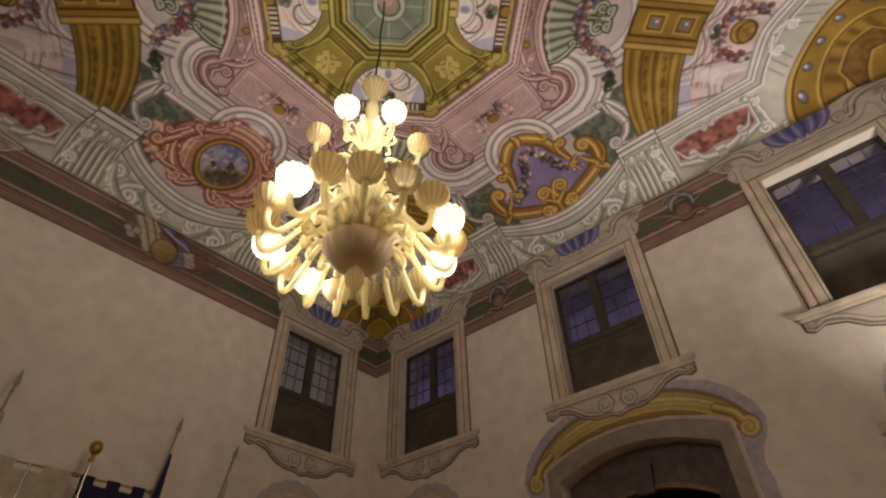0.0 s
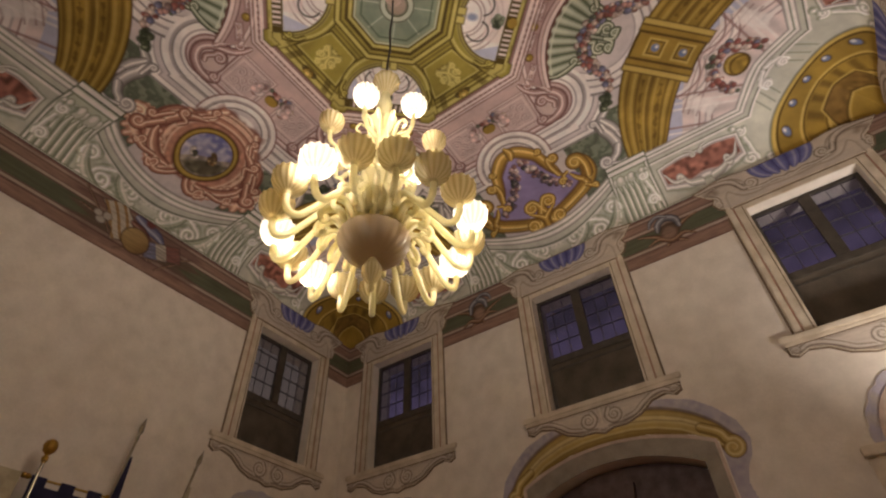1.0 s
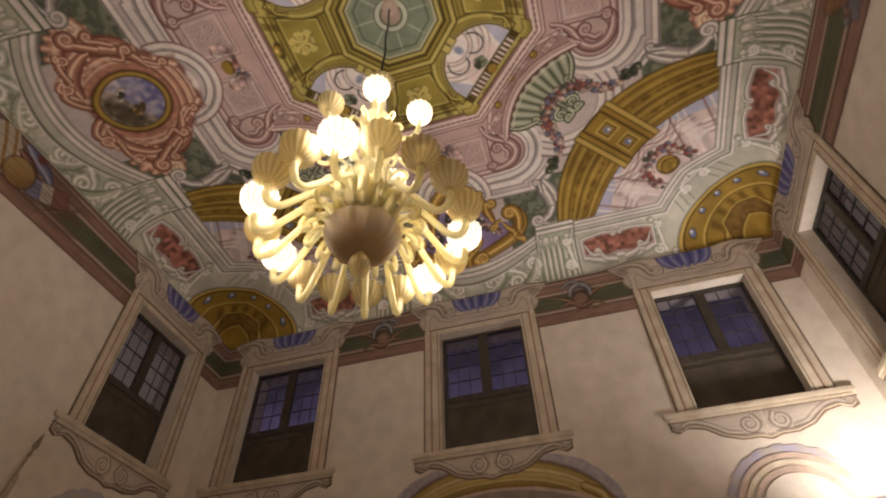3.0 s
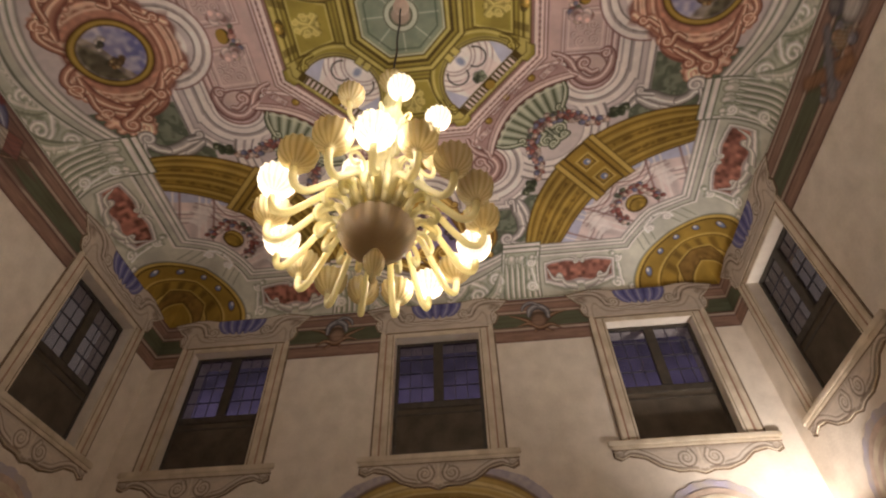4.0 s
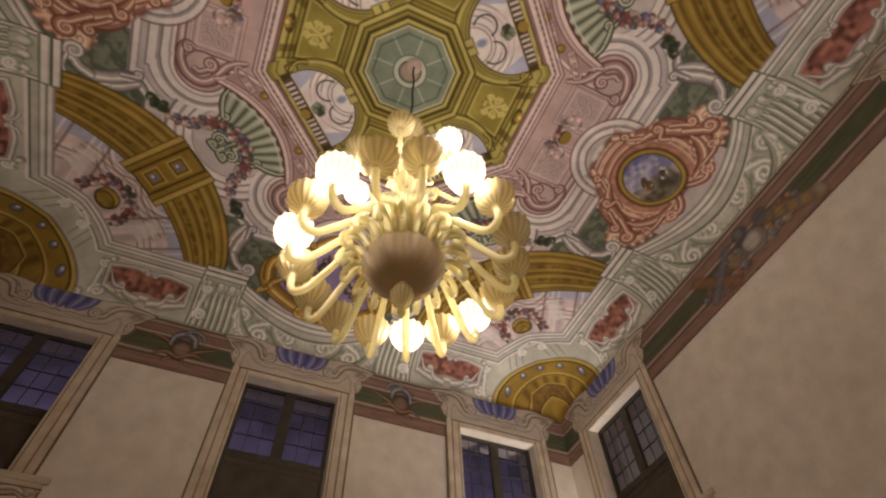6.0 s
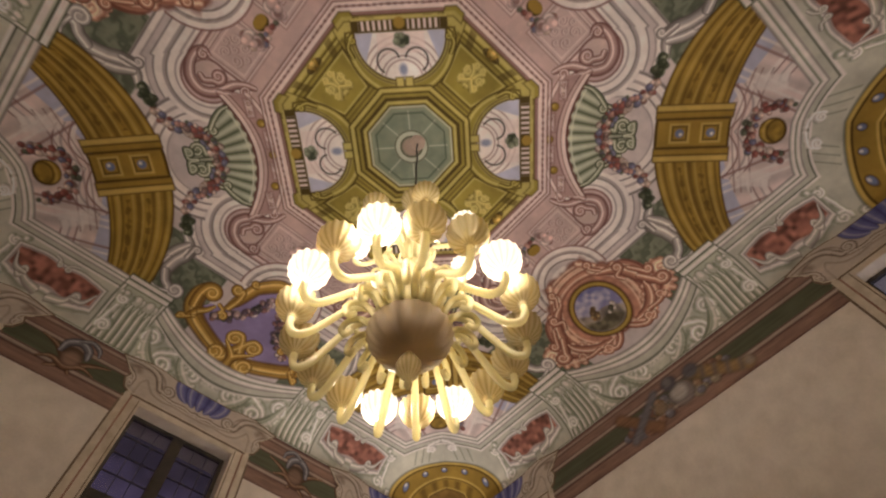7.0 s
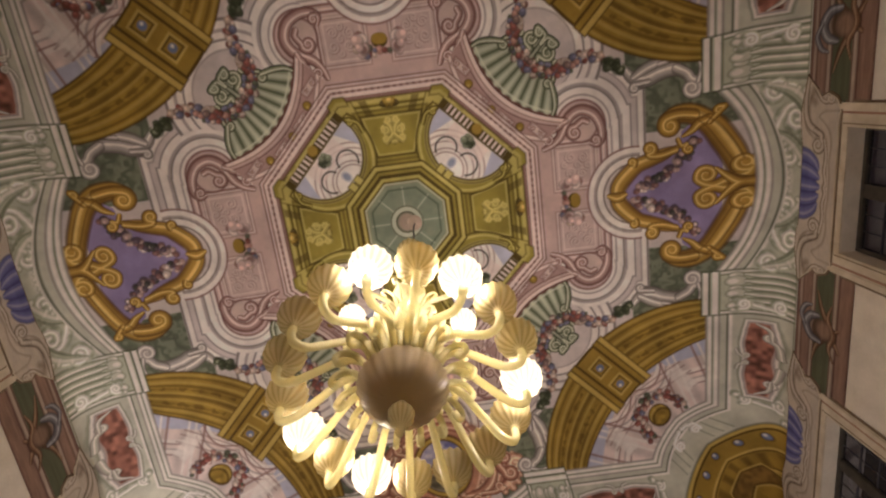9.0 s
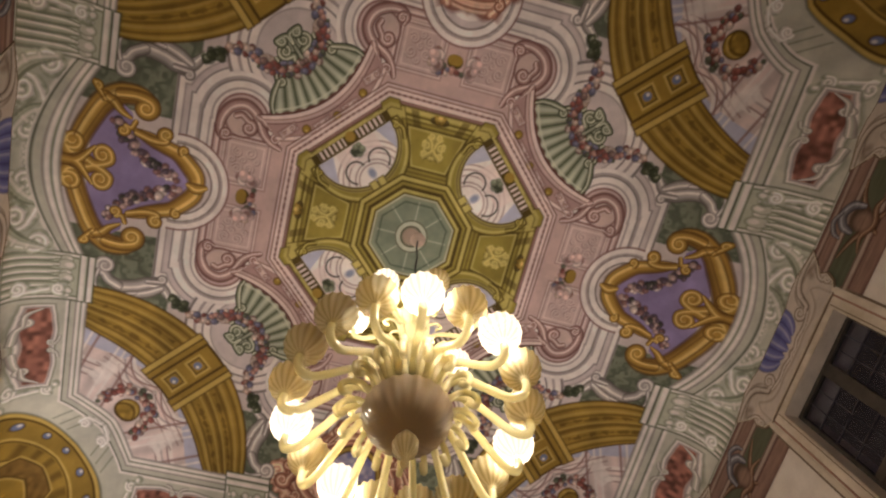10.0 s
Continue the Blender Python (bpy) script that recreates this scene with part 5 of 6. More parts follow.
def relief(name, ring, painter, parent, y, label):
    """Low painted relief over a plate: a fine sheet, proud where the paint is light."""
    lo, hi = [min(p[k] for p in ring) for k in (0, 1)], [max(p[k] for p in ring) for k in (0, 1)]
    cols, rows = int((hi[0] - lo[0]) / 0.010), int((hi[1] - lo[1]) / 0.010)
    gx, gz = np.meshgrid(np.linspace(lo[0], hi[0], cols), np.linspace(lo[1], hi[1], rows))
    x, z = gx.ravel().astype(np.float32), gz.ravel().astype(np.float32)
    c = painter(x, z, (rows, cols))
    co = np.stack([x, y + 0.016 * c.mean(axis=1), z], -1)
    ob = grid_mesh(name, co, rows, cols, c, M_FRESCO, inside(x, z, ring))
    ob.parent = parent
    tagged(ob, label)
    return ob


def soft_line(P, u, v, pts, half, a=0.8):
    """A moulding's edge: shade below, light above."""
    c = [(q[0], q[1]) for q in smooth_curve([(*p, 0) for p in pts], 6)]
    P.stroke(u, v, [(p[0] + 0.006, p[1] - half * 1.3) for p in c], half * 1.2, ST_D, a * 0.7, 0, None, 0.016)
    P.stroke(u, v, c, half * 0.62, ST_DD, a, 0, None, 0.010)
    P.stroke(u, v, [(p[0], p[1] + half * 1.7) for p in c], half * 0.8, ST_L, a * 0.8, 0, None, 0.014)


def paint_crown(x, z, shape):
    P = Painter(len(x), ST_M)
    u = np.abs(x)
    n1, n2 = soft_noise(shape, 9, 51), soft_noise(shape, 40, 52)
    # blue shell of flame-shaped lobes
    shell = np.maximum(np.maximum(7.27 - z, u - 0.34 - 0.5 * (z - 7.40)), z - 7.56)
    P.fill(shell - 0.02, ST_DD, 0.7, 0.014)
    P.fill(shell, srgb(96, 94, 150))
    for k in (-2, 2, -1, 1, 0):
        sw = 0.03 * k
        P.ribbon(x, z, [(k * 0.165, 7.54), (k * 0.150 + sw * 0.3, 7.42), (k * 0.118 + sw * 0.4, 7.31), (k * 0.100, 7.225 + 0.012 * abs(k))], [0.075, 0.072, 0.060, 0.028], srgb(92, 92, 146), srgb(124, 124, 176), srgb(166, 162, 194), 0.0, None, 1.0 if k >= 0 else -1.0)
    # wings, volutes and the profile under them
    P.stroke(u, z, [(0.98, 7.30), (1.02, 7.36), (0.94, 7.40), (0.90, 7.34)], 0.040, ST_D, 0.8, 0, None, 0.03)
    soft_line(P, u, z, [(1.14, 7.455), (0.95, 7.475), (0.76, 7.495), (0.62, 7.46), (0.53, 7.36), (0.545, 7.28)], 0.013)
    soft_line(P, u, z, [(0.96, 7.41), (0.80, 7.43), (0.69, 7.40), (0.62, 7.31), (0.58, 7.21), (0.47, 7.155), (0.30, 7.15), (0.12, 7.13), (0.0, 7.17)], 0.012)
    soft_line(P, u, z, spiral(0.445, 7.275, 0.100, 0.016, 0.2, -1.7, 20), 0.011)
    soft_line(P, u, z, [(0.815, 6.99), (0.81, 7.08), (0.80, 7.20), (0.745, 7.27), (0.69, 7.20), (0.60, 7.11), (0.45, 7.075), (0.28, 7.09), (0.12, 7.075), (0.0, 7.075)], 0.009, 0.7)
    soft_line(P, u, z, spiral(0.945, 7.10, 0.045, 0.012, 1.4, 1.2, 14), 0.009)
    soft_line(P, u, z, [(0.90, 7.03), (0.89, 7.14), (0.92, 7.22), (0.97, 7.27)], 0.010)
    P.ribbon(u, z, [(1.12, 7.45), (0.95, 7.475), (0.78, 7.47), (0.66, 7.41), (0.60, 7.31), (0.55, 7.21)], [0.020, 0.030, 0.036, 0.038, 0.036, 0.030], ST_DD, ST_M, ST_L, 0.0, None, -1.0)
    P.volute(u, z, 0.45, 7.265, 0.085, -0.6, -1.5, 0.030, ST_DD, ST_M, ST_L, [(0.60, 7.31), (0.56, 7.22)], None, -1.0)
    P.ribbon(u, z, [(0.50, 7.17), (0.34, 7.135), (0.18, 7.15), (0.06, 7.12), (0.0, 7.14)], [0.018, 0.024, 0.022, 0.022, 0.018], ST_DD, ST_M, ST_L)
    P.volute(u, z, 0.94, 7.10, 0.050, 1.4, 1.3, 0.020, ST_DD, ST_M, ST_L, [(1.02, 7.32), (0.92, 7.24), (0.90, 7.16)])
    P.mottle(n1, 0.16)
    P.mottle(n2, 0.12)
    P.c *= 0.90
    return P.c


def paint_apron(x, z, shape):
    P = Painter(len(x), ST_M)
    u, zz = np.abs(x), z - WIN_Z0
    n1, n2 = soft_noise(shape, 9, 53), soft_noise(shape, 40, 54)
    P.fill(-0.165 - zz, ST_L, 0.0)
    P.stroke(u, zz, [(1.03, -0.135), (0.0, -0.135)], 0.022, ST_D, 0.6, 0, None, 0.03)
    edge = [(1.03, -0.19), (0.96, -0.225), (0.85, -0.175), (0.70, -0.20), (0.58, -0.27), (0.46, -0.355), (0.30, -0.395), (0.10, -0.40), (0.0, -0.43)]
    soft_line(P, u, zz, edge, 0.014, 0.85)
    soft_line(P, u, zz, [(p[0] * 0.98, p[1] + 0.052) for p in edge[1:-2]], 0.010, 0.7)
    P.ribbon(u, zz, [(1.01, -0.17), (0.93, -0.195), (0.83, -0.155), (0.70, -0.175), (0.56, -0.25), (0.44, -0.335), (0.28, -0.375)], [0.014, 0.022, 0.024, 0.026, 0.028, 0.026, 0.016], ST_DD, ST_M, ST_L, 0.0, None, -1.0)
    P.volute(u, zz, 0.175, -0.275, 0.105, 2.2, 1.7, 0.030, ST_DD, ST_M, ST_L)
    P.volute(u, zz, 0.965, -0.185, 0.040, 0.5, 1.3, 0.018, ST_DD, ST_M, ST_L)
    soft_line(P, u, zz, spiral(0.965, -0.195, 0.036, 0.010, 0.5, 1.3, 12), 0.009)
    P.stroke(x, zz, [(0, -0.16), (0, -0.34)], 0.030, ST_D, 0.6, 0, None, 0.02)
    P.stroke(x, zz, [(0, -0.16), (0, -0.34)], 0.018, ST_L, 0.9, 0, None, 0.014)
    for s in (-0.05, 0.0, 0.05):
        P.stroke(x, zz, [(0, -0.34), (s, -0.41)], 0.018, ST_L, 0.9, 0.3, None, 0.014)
    P.mottle(n1, 0.16)
    P.mottle(n2, 0.12)
    P.c *= 0.90
    return P.c


def build_window(name):
    w = empty(name)
    a, z0, z1 = WIN_A, WIN_Z0, WIN_Z1
    # surround of painted stone: inner fascia, fillet, outer roll
    for sgn in (-1, 1):
        def jamb(lo, hi):
            return min(sgn * lo, sgn * hi), max(sgn * lo, sgn * hi)
        x0, x1 = jamb(a, a + 0.13)
        part("jamb_fascia", box(x0, x1, 0, 0.040, z0, z1 + 0.10, 0.006), M_STONE, w)
        x0, x1 = jamb(a + 0.132, a + 0.152)
        part("jamb_line", box(x0, x1, 0, 0.043, z0, z1 + 0.16), M_PINKLINE, w)
        x0, x1 = jamb(a + 0.154, a + 0.235)
        part("jamb_roll", box(x0, x1, 0, 0.060, z0, z1 + 0.20, 0.016), M_STONE, w)
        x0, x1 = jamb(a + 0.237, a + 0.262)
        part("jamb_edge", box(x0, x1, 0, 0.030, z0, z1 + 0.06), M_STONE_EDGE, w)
    # head with ears and curved pediment, its mouldings painted in low relief
    zh = z1
    half = [(0.0, 7.50), (0.42, 7.50), (0.60, 7.54), (0.78, 7.55), (1.16, 7.47), (1.10, 7.40), (1.02, 7.31), (0.95, 7.25), (0.99, 7.16), (0.94, 7.04), (0.88, 7.00), (0.80, 6.97)]
    ring = half + [(a + 0.13, zh + 0.102), (-a - 0.13, zh + 0.102)] + [(-x, z) for x, z in reversed(half[1:])]
    part("head", prism(ring, 0.0, 0.066), M_STONE, w)
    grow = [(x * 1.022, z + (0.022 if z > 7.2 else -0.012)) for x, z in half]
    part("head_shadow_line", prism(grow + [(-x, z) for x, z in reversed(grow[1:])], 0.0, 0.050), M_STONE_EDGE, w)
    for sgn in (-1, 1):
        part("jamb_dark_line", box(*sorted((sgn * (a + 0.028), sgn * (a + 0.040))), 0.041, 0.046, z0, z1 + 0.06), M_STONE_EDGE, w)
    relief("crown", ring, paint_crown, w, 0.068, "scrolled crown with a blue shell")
    part("lintel_fascia", box(-a - 0.13, a + 0.13, 0, 0.039, zh, zh + 0.10, 0.006), M_STONE, w)
    # sill and scrolled apron
    part("sill", box(-1.09, 1.09, 0.0, 0.10, z0 - 0.075, z0 + 0.0, 0.012), M_STONE, w)
    part("sill_roll", box(-1.05, 1.05, 0.0, 0.08, z0 - 0.125, z0 - 0.077, 0.014), M_STONE, w)
    apron = mirror([(0.0, z0 - 0.127), (1.03, z0 - 0.127), (1.03, z0 - 0.21), (0.95, z0 - 0.25), (0.84, z0 - 0.20), (0.66, z0 - 0.24), (0.50, z0 - 0.36), (0.30, z0 - 0.43), (0.12, z0 - 0.43), (0.0, z0 - 0.47)])
    out = apron[:-1][:10] + apron[11:-1]
    part("apron", prism(out, 0.0, 0.045), M_STONE, w)
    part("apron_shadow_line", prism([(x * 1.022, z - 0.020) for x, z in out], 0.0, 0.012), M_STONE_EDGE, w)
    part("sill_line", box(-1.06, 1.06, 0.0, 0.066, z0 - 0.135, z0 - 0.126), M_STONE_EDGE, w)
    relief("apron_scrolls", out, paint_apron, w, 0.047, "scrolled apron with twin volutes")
    # timber window set back in the reveal
    y0, y1 = -0.22, -0.16
    zm = 5.77
    f = 0.05
    for x0, x1, zz0, zz1 in ((-a, -a + f, z0, z1), (a - f, a, z0, z1), (-a + f, a - f, z1 - f, z1), (-a + f, a - f, z0, z0 + f)):
        part("window_frame", box(x0, x1, y0, y1, zz0, zz1, 0.006), M_DARKWOOD, w)
    part("transom", box(-a + f, a - f, y0 - 0.01, y1 + 0.003, zm - 0.06, zm + 0.05, 0.008), M_DARKWOOD, w)
    part("mullion", box(-0.075, 0.075, y0, y1 + 0.004, zm + 0.05, z1 - f, 0.008), M_DARKWOOD, w)
    part("lower_panel", box(-a + f, a - f, y0 + 0.01, y1 - 0.015, z0 + f, zm - 0.06), M_PANEL, w, "dark timber lower panel")
    part("panel_rail", box(-a + f, a - f, y1 - 0.016, y1 - 0.008, zm - 0.16, zm - 0.13), M_DARKWOOD, w)
    for sgn in (-1, 1):
        x0, x1 = sorted((sgn * 0.075, sgn * (a - f)))
        za, zb = zm + 0.05, z1 - f
        pane = part("pane", box(x0, x1, y0 + 0.026, y0 + 0.032, za, zb), M_GLASS, w, "leaded pane of old glass")
        pane.visible_shadow = False
        for i in range(1, 3):
            x = x0 + (x1 - x0) * i / 3
            part("came", box(x - 0.0045, x + 0.0045, y0 + 0.022, y0 + 0.036, za, zb), M_LEAD, pane)
        for i in range(1, 4):
            z = za + (zb - za) * i / 4
            part("came", box(x0, x1, y0 + 0.018, y0 + 0.042, z - 0.0050, z + 0.0050), M_LEAD, pane)
    # the surround is low relief, mostly paint
    for ob in w.children:
        for v in ob.data.vertices:
            if v.co.y > 0:
                v.co.y *= 0.42
    return tagged(w, "tall window in a scrolled stone-coloured surround, lower half boarded dark", "window", "windows of the hall", "structure")


# glowing sheets added behind the panes to set their brightness and tone
DUSK = backdrop_material("dusk_violet", srgb(132, 114, 150), srgb(74, 64, 78), 0.62)
TAUPE = backdrop_material("taupe_glow", srgb(134, 118, 106), srgb(114, 100, 92), 0.72)
PALE = backdrop_material("pale_lilac_glow", srgb(190, 190, 215), srgb(170, 170, 196), 1.2)
GLOOM = backdrop_material("dim_brown_glow", srgb(64, 52, 46), srgb(46, 38, 34), 0.6)
VIEWS = {"wall_north": (DUSK, DUSK, DUSK), "wall_south": (GLOOM, GLOOM, GLOOM), "wall_west": (TAUPE, TAUPE), "wall_east": (PALE, TAUPE)}

first_window, nwin = build_window("window_1"), 1
used_first = False
for wname, (worg, whalf, wplaces) in WALLS.items():
    for wi, wp in enumerate(wplaces):
        m = worg @ pose(wp, 0, 0)
        if not used_first:
            first_window.matrix_basis = m
            used_first = True
            win = first_window
        else:
            nwin += 1
            win = copy_thing(first_window, m)
            win.name = "window_%d" % nwin
        bd = part("backdrop", box(-1.05, 1.05, -0.005, 0.005, WIN_Z0 - 0.4, WIN_Z1 + 2.2), VIEWS[wname][wi])
        bd.matrix_basis = m @ pose(0, -WALL_T - 0.25, 0)
        tagged(bd, "glowing toned sheet behind the window", "sky", kind="structure")


# ---- arched door in the far wall ----
def arch_band(a0, z0, rise0, a1, z1, rise1, foot, y0, y1):
    """A flat band between two door arches, with straight legs."""
    bm = bmesh.new()
    inner = [(a0, foot)] + door_arch(z0, a0, rise0, 18) + [(-a0, foot)]
    outer = [(a1, foot)] + door_arch(z1, a1, rise1, 18) + [(-a1, foot)]
    n = len(inner)
    v = [[bm.verts.new((x, y, z)) for x, z in pts] for y in (y0, y1) for pts in (inner, outer)]
    for i in range(n - 1):
        bm.faces.new((v[0][i], v[0][i + 1], v[1][i + 1], v[1][i]))
        bm.faces.new((v[2][i], v[3][i], v[3][i + 1], v[2][i + 1]))
        bm.faces.new((v[0][i], v[2][i], v[2][i + 1], v[0][i + 1]))
        bm.faces.new((v[1][i], v[1][i + 1], v[3][i + 1], v[3][i]))
    for i in (0, n - 1):
        bm.faces.new((v[0][i], v[1][i], v[3][i], v[2][i]))
    return bm


def paint_pediment(x, z, shape):
    """Ochre moulded arch with volutes on a lilac cloud."""
    P = Painter(len(x), srgb(176, 166, 176))
    u = np.abs(x)
    n1, n2 = soft_noise(shape, 12, 61), soft_noise(shape, 60, 62)
    P.put(0.8 * n2, srgb(200, 188, 178))
    P.put(0.5 * n1, srgb(158, 150, 172))
    o = (srgb(122, 94, 46), srgb(192, 164, 98), srgb(216, 194, 136))
    axis = [(0.0, 4.485), (0.32, 4.475), (0.62, 4.42), (0.90, 4.32), (1.14, 4.17), (1.30, 4.02)]
    P.ribbon(u, z, axis, [0.165, 0.165, 0.160, 0.145, 0.125, 0.095], *o, 0.0, None, 1.0)
    for off, hw, c in ((-0.075, 0.012, o[0]), (0.035, 0.010, o[0]), (0.055, 0.012, o[2]), (-0.055, 0.012, o[2])):
        P.stroke(u, z, [(a[0] * (1 + off * 0.35), a[1] + off) for a in axis], hw, c, 0.7, 0.2)
    P.volute(u, z, 1.345, 3.93, 0.095, 1.9, -1.5, 0.052, *o, [(1.10, 4.22), (1.26, 4.12)])
    P.mottle(n1, 0.14)
    P.mottle(n2, 0.14)
    return P.c


def build_door():
    org = WALLS["wall_north"][0]
    d = empty("door_1", org)
    part("surround", arch_band(DOOR_A, DOOR_Z, DOOR_RISE, 1.18, DOOR_Z + 0.17, DOOR_RISE + 0.02, 0.0, 0.0, 0.05), M_DOORSTONE, d)
    part("surround_line", arch_band(1.182, DOOR_Z + 0.17, DOOR_RISE + 0.022, 1.215, DOOR_Z + 0.20, DOOR_RISE + 0.03, 0.0, 0.0, 0.06), M_ROSE, d)
    # yellow curved pediment, ending in volutes, over a lilac cloud
    half = [(0.0, 4.74), (0.45, 4.73), (0.80, 4.68), (1.10, 4.58), (1.32, 4.42), (1.48, 4.20), (1.55, 3.98), (1.50, 3.80), (1.42, 3.70)]
    for k in range(12):
        half.append((1.38 + 0.035 * noise.noise((k * 0.9, 0.3, 2.0)), 3.55 - 0.17 * k))
    half += [(1.225, 1.5), (1.225, 4.02), (1.0, 4.16), (0.5, 4.30), (0.0, 4.335)]
    wob = [(x + 0.03 * noise.noise((x * 7, z * 7, 1.0)), z + 0.03 * noise.noise((x * 7, z * 7, 5.0))) if k < 9 else (x, z) for k, (x, z) in enumerate(half)]
    relief("pediment", wob + [(-x, z) for x, z in reversed(wob)], paint_pediment, d, 0.012, "ochre scrolled pediment on a lilac cloud")
    # vaulted passage behind, with its inner portal and leaves
    part("passage_back", prism([(1.25, 0), (1.25, 4.3), (-1.25, 4.3), (-1.25, 0)], -1.5, -1.45), M_PANEL, d)
    for sgn in (-1, 1):
        x0, x1 = sorted((sgn * 1.01, sgn * 1.25))
        part("passage_side", box(x0, x1, -1.448, -WALL_T - 0.002, 0, 4.3), M_WALL, d)
    part("passage_top", box(-1.01, 1.01, -1.448, -WALL_T - 0.002, 4.16, 4.3), M_WALL, d)
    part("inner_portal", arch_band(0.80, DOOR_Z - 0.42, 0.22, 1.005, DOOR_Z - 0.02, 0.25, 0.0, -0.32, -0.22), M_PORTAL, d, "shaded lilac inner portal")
    part("portal_moulding", arch_band(0.78, DOOR_Z - 0.46, 0.21, 0.80, DOOR_Z - 0.42, 0.22, 0.0, -0.34, -0.18), M_STONE_EDGE, d)
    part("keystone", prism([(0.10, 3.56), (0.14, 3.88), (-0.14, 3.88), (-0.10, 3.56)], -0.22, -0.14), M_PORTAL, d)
    for sgn in (-1, 1):
        x0, x1 = sorted((sgn * 0.12, sgn * 0.78))
        part("overdoor_panel", prism([(x0, 3.30), (x1, 3.30), (x1, 3.36 if sgn > 0 else 3.50), (x0, 3.50 if sgn > 0 else 3.36)], -0.33, -0.29), M_OCHRED, d)
        leaf = part("door_leaf", box(*sorted((sgn * 0.005, sgn * 0.78)), -0.34, -0.29, 0.01, 3.15, 0.004), M_DOOR, d, "brown panelled door leaf")
        for k in range(3):
            part("door_panel", box(*sorted((sgn * 0.10, sgn * 0.68)), -0.292, -0.275, 0.25 + k * 0.98, 1.05 + k * 0.98, 0.008), M_DOOR, leaf)
    part("door_transom", box(-0.78, 0.78, -0.34, -0.25, 3.16, 3.28, 0.01), M_DOOR, d)
    for ob in d.children:
        for v in ob.data.vertices:
            if v.co.y > 0:
                v.co.y *= 0.22
    tagged(d, "arched doorway under an ochre scrolled painted pediment", "door", kind="structure")


build_door()


# ---- scalloped painted niches below the corner windows ----
def build_niche(origin, name):
    n = empty(name, origin)
    zc = 3.62
    prof = [(0.74, M_LILAC, 0.010, True), (0.66, M_ROSE, 0.020, False), (0.58, M_STONE, 0.030, False), (0.50, M_ROSE, 0.040, False), (0.42, M_WALL, 0.050, False)]
    for r, mm, y, scallop in prof:
        pts = []
        for i in range(49):
            a = math.pi * i / 48
            rr = r + (0.028 * abs(math.sin(a * 11)) if scallop else 0)
            pts.append((rr * math.cos(a), zc + rr * math.sin(a)))
        part("scallop" if scallop else "niche_ring", prism(pts, 0.0, y), mm, n)
    part("niche_base", box(-0.9, 0.9, 0.0, 0.12, zc - 0.10, zc - 0.002, 0.01), M_STONE, n)
    for sgn in (-1, 1):
        x0, x1 = sorted((sgn * 0.62, sgn * 0.88))
        part("niche_pilaster", box(x0, x1, 0, 0.06, 0.0, zc - 0.102, 0.006), M_STONE, n)
    part("niche_panel", box(-0.60, 0.60, 0, 0.02, 0.0, zc - 0.102), M_ROSE, n)
    tagged(n, "painted niche with a scalloped lilac shell head", "niche", "painted niches", "structure")
    return n


niche = build_niche(WALLS["wall_north"][0] @ pose(3.3, 0, 0), "trim_niche_1")
for k, (wname, wp) in enumerate((("wall_north", -3.3), ("wall_west", -3.05), ("wall_east", 3.05))):
    copy_thing(niche, WALLS[wname][0] @ pose(wp, 0, 0)).name = "trim_niche_%d" % (k + 2)


# ---- chandelier of milk glass ----
def cup_profile(r, h):
    return [(0.022, -0.03), (0.030, -0.012), (0.024, 0.0), (r * 0.42, h * 0.05), (r * 0.74, h * 0.24), (r * 0.94, h * 0.52), (r, h * 0.76), (r * 0.985, h * 0.90), (r * 1.03, h), (r * 0.99, h * 0.99), (r * 0.93, h * 0.88), (r * 0.93, h * 0.74), (r * 0.86, h * 0.50), (r * 0.66, h * 0.25), (r * 0.3, h * 0.10), (0.001, h * 0.09)]


def cup_mesh(r, h):
    bm = lathe(cup_profile(r, h), 64, 0.030, 16)
    for v in bm.verts:
        if v.co.z > h * 0.93:
            v.co.z += 0.007 * math.cos(16 * math.atan2(v.co.y, v.co.x))
    return bm


def add_arm(parent, angle, path, radius, cup, lit, data):
    """A curved glass arm with a saucer and a fluted cup on its end."""
    c, s = math.cos(angle), math.sin(angle)
    pts = [(c * r, s * r, z) for r, z in [(p[0], p[2]) for p in smooth_curve([(r, 0, z) for r, z in path], 5)]]
    parent = part("arm", tube(pts, radius, 8), M_MILK, parent, smooth=True)
    x, y, z = pts[-1]
    key = (cup, lit)
    if key not in data:
        ob = part("cup", cup_mesh(*cup), M_LIT if lit else M_CUP, parent, "lit frosted cup" if lit else "", smooth=True)
        data[key] = ob.data
    else:
        ob = new("cup", data[key])
        ob.parent = parent
        if lit:
            tagged(ob, "lit frosted cup")
    ob.location = (x, y, z + 0.015)
    if lit:
        lamp = bpy.data.lights.new("bulb", "POINT")
        lamp.energy, lamp.color, lamp.shadow_soft_size = BULB_WATTS * (cup[0] / 0.108) ** 1.5, (1.0, 0.895, 0.82), 0.05
        lo = new("bulb_light", lamp)
        lo.location = (CHX + x, CHY + y, z + 0.015 + cup[1] * 0.75)
    return ob


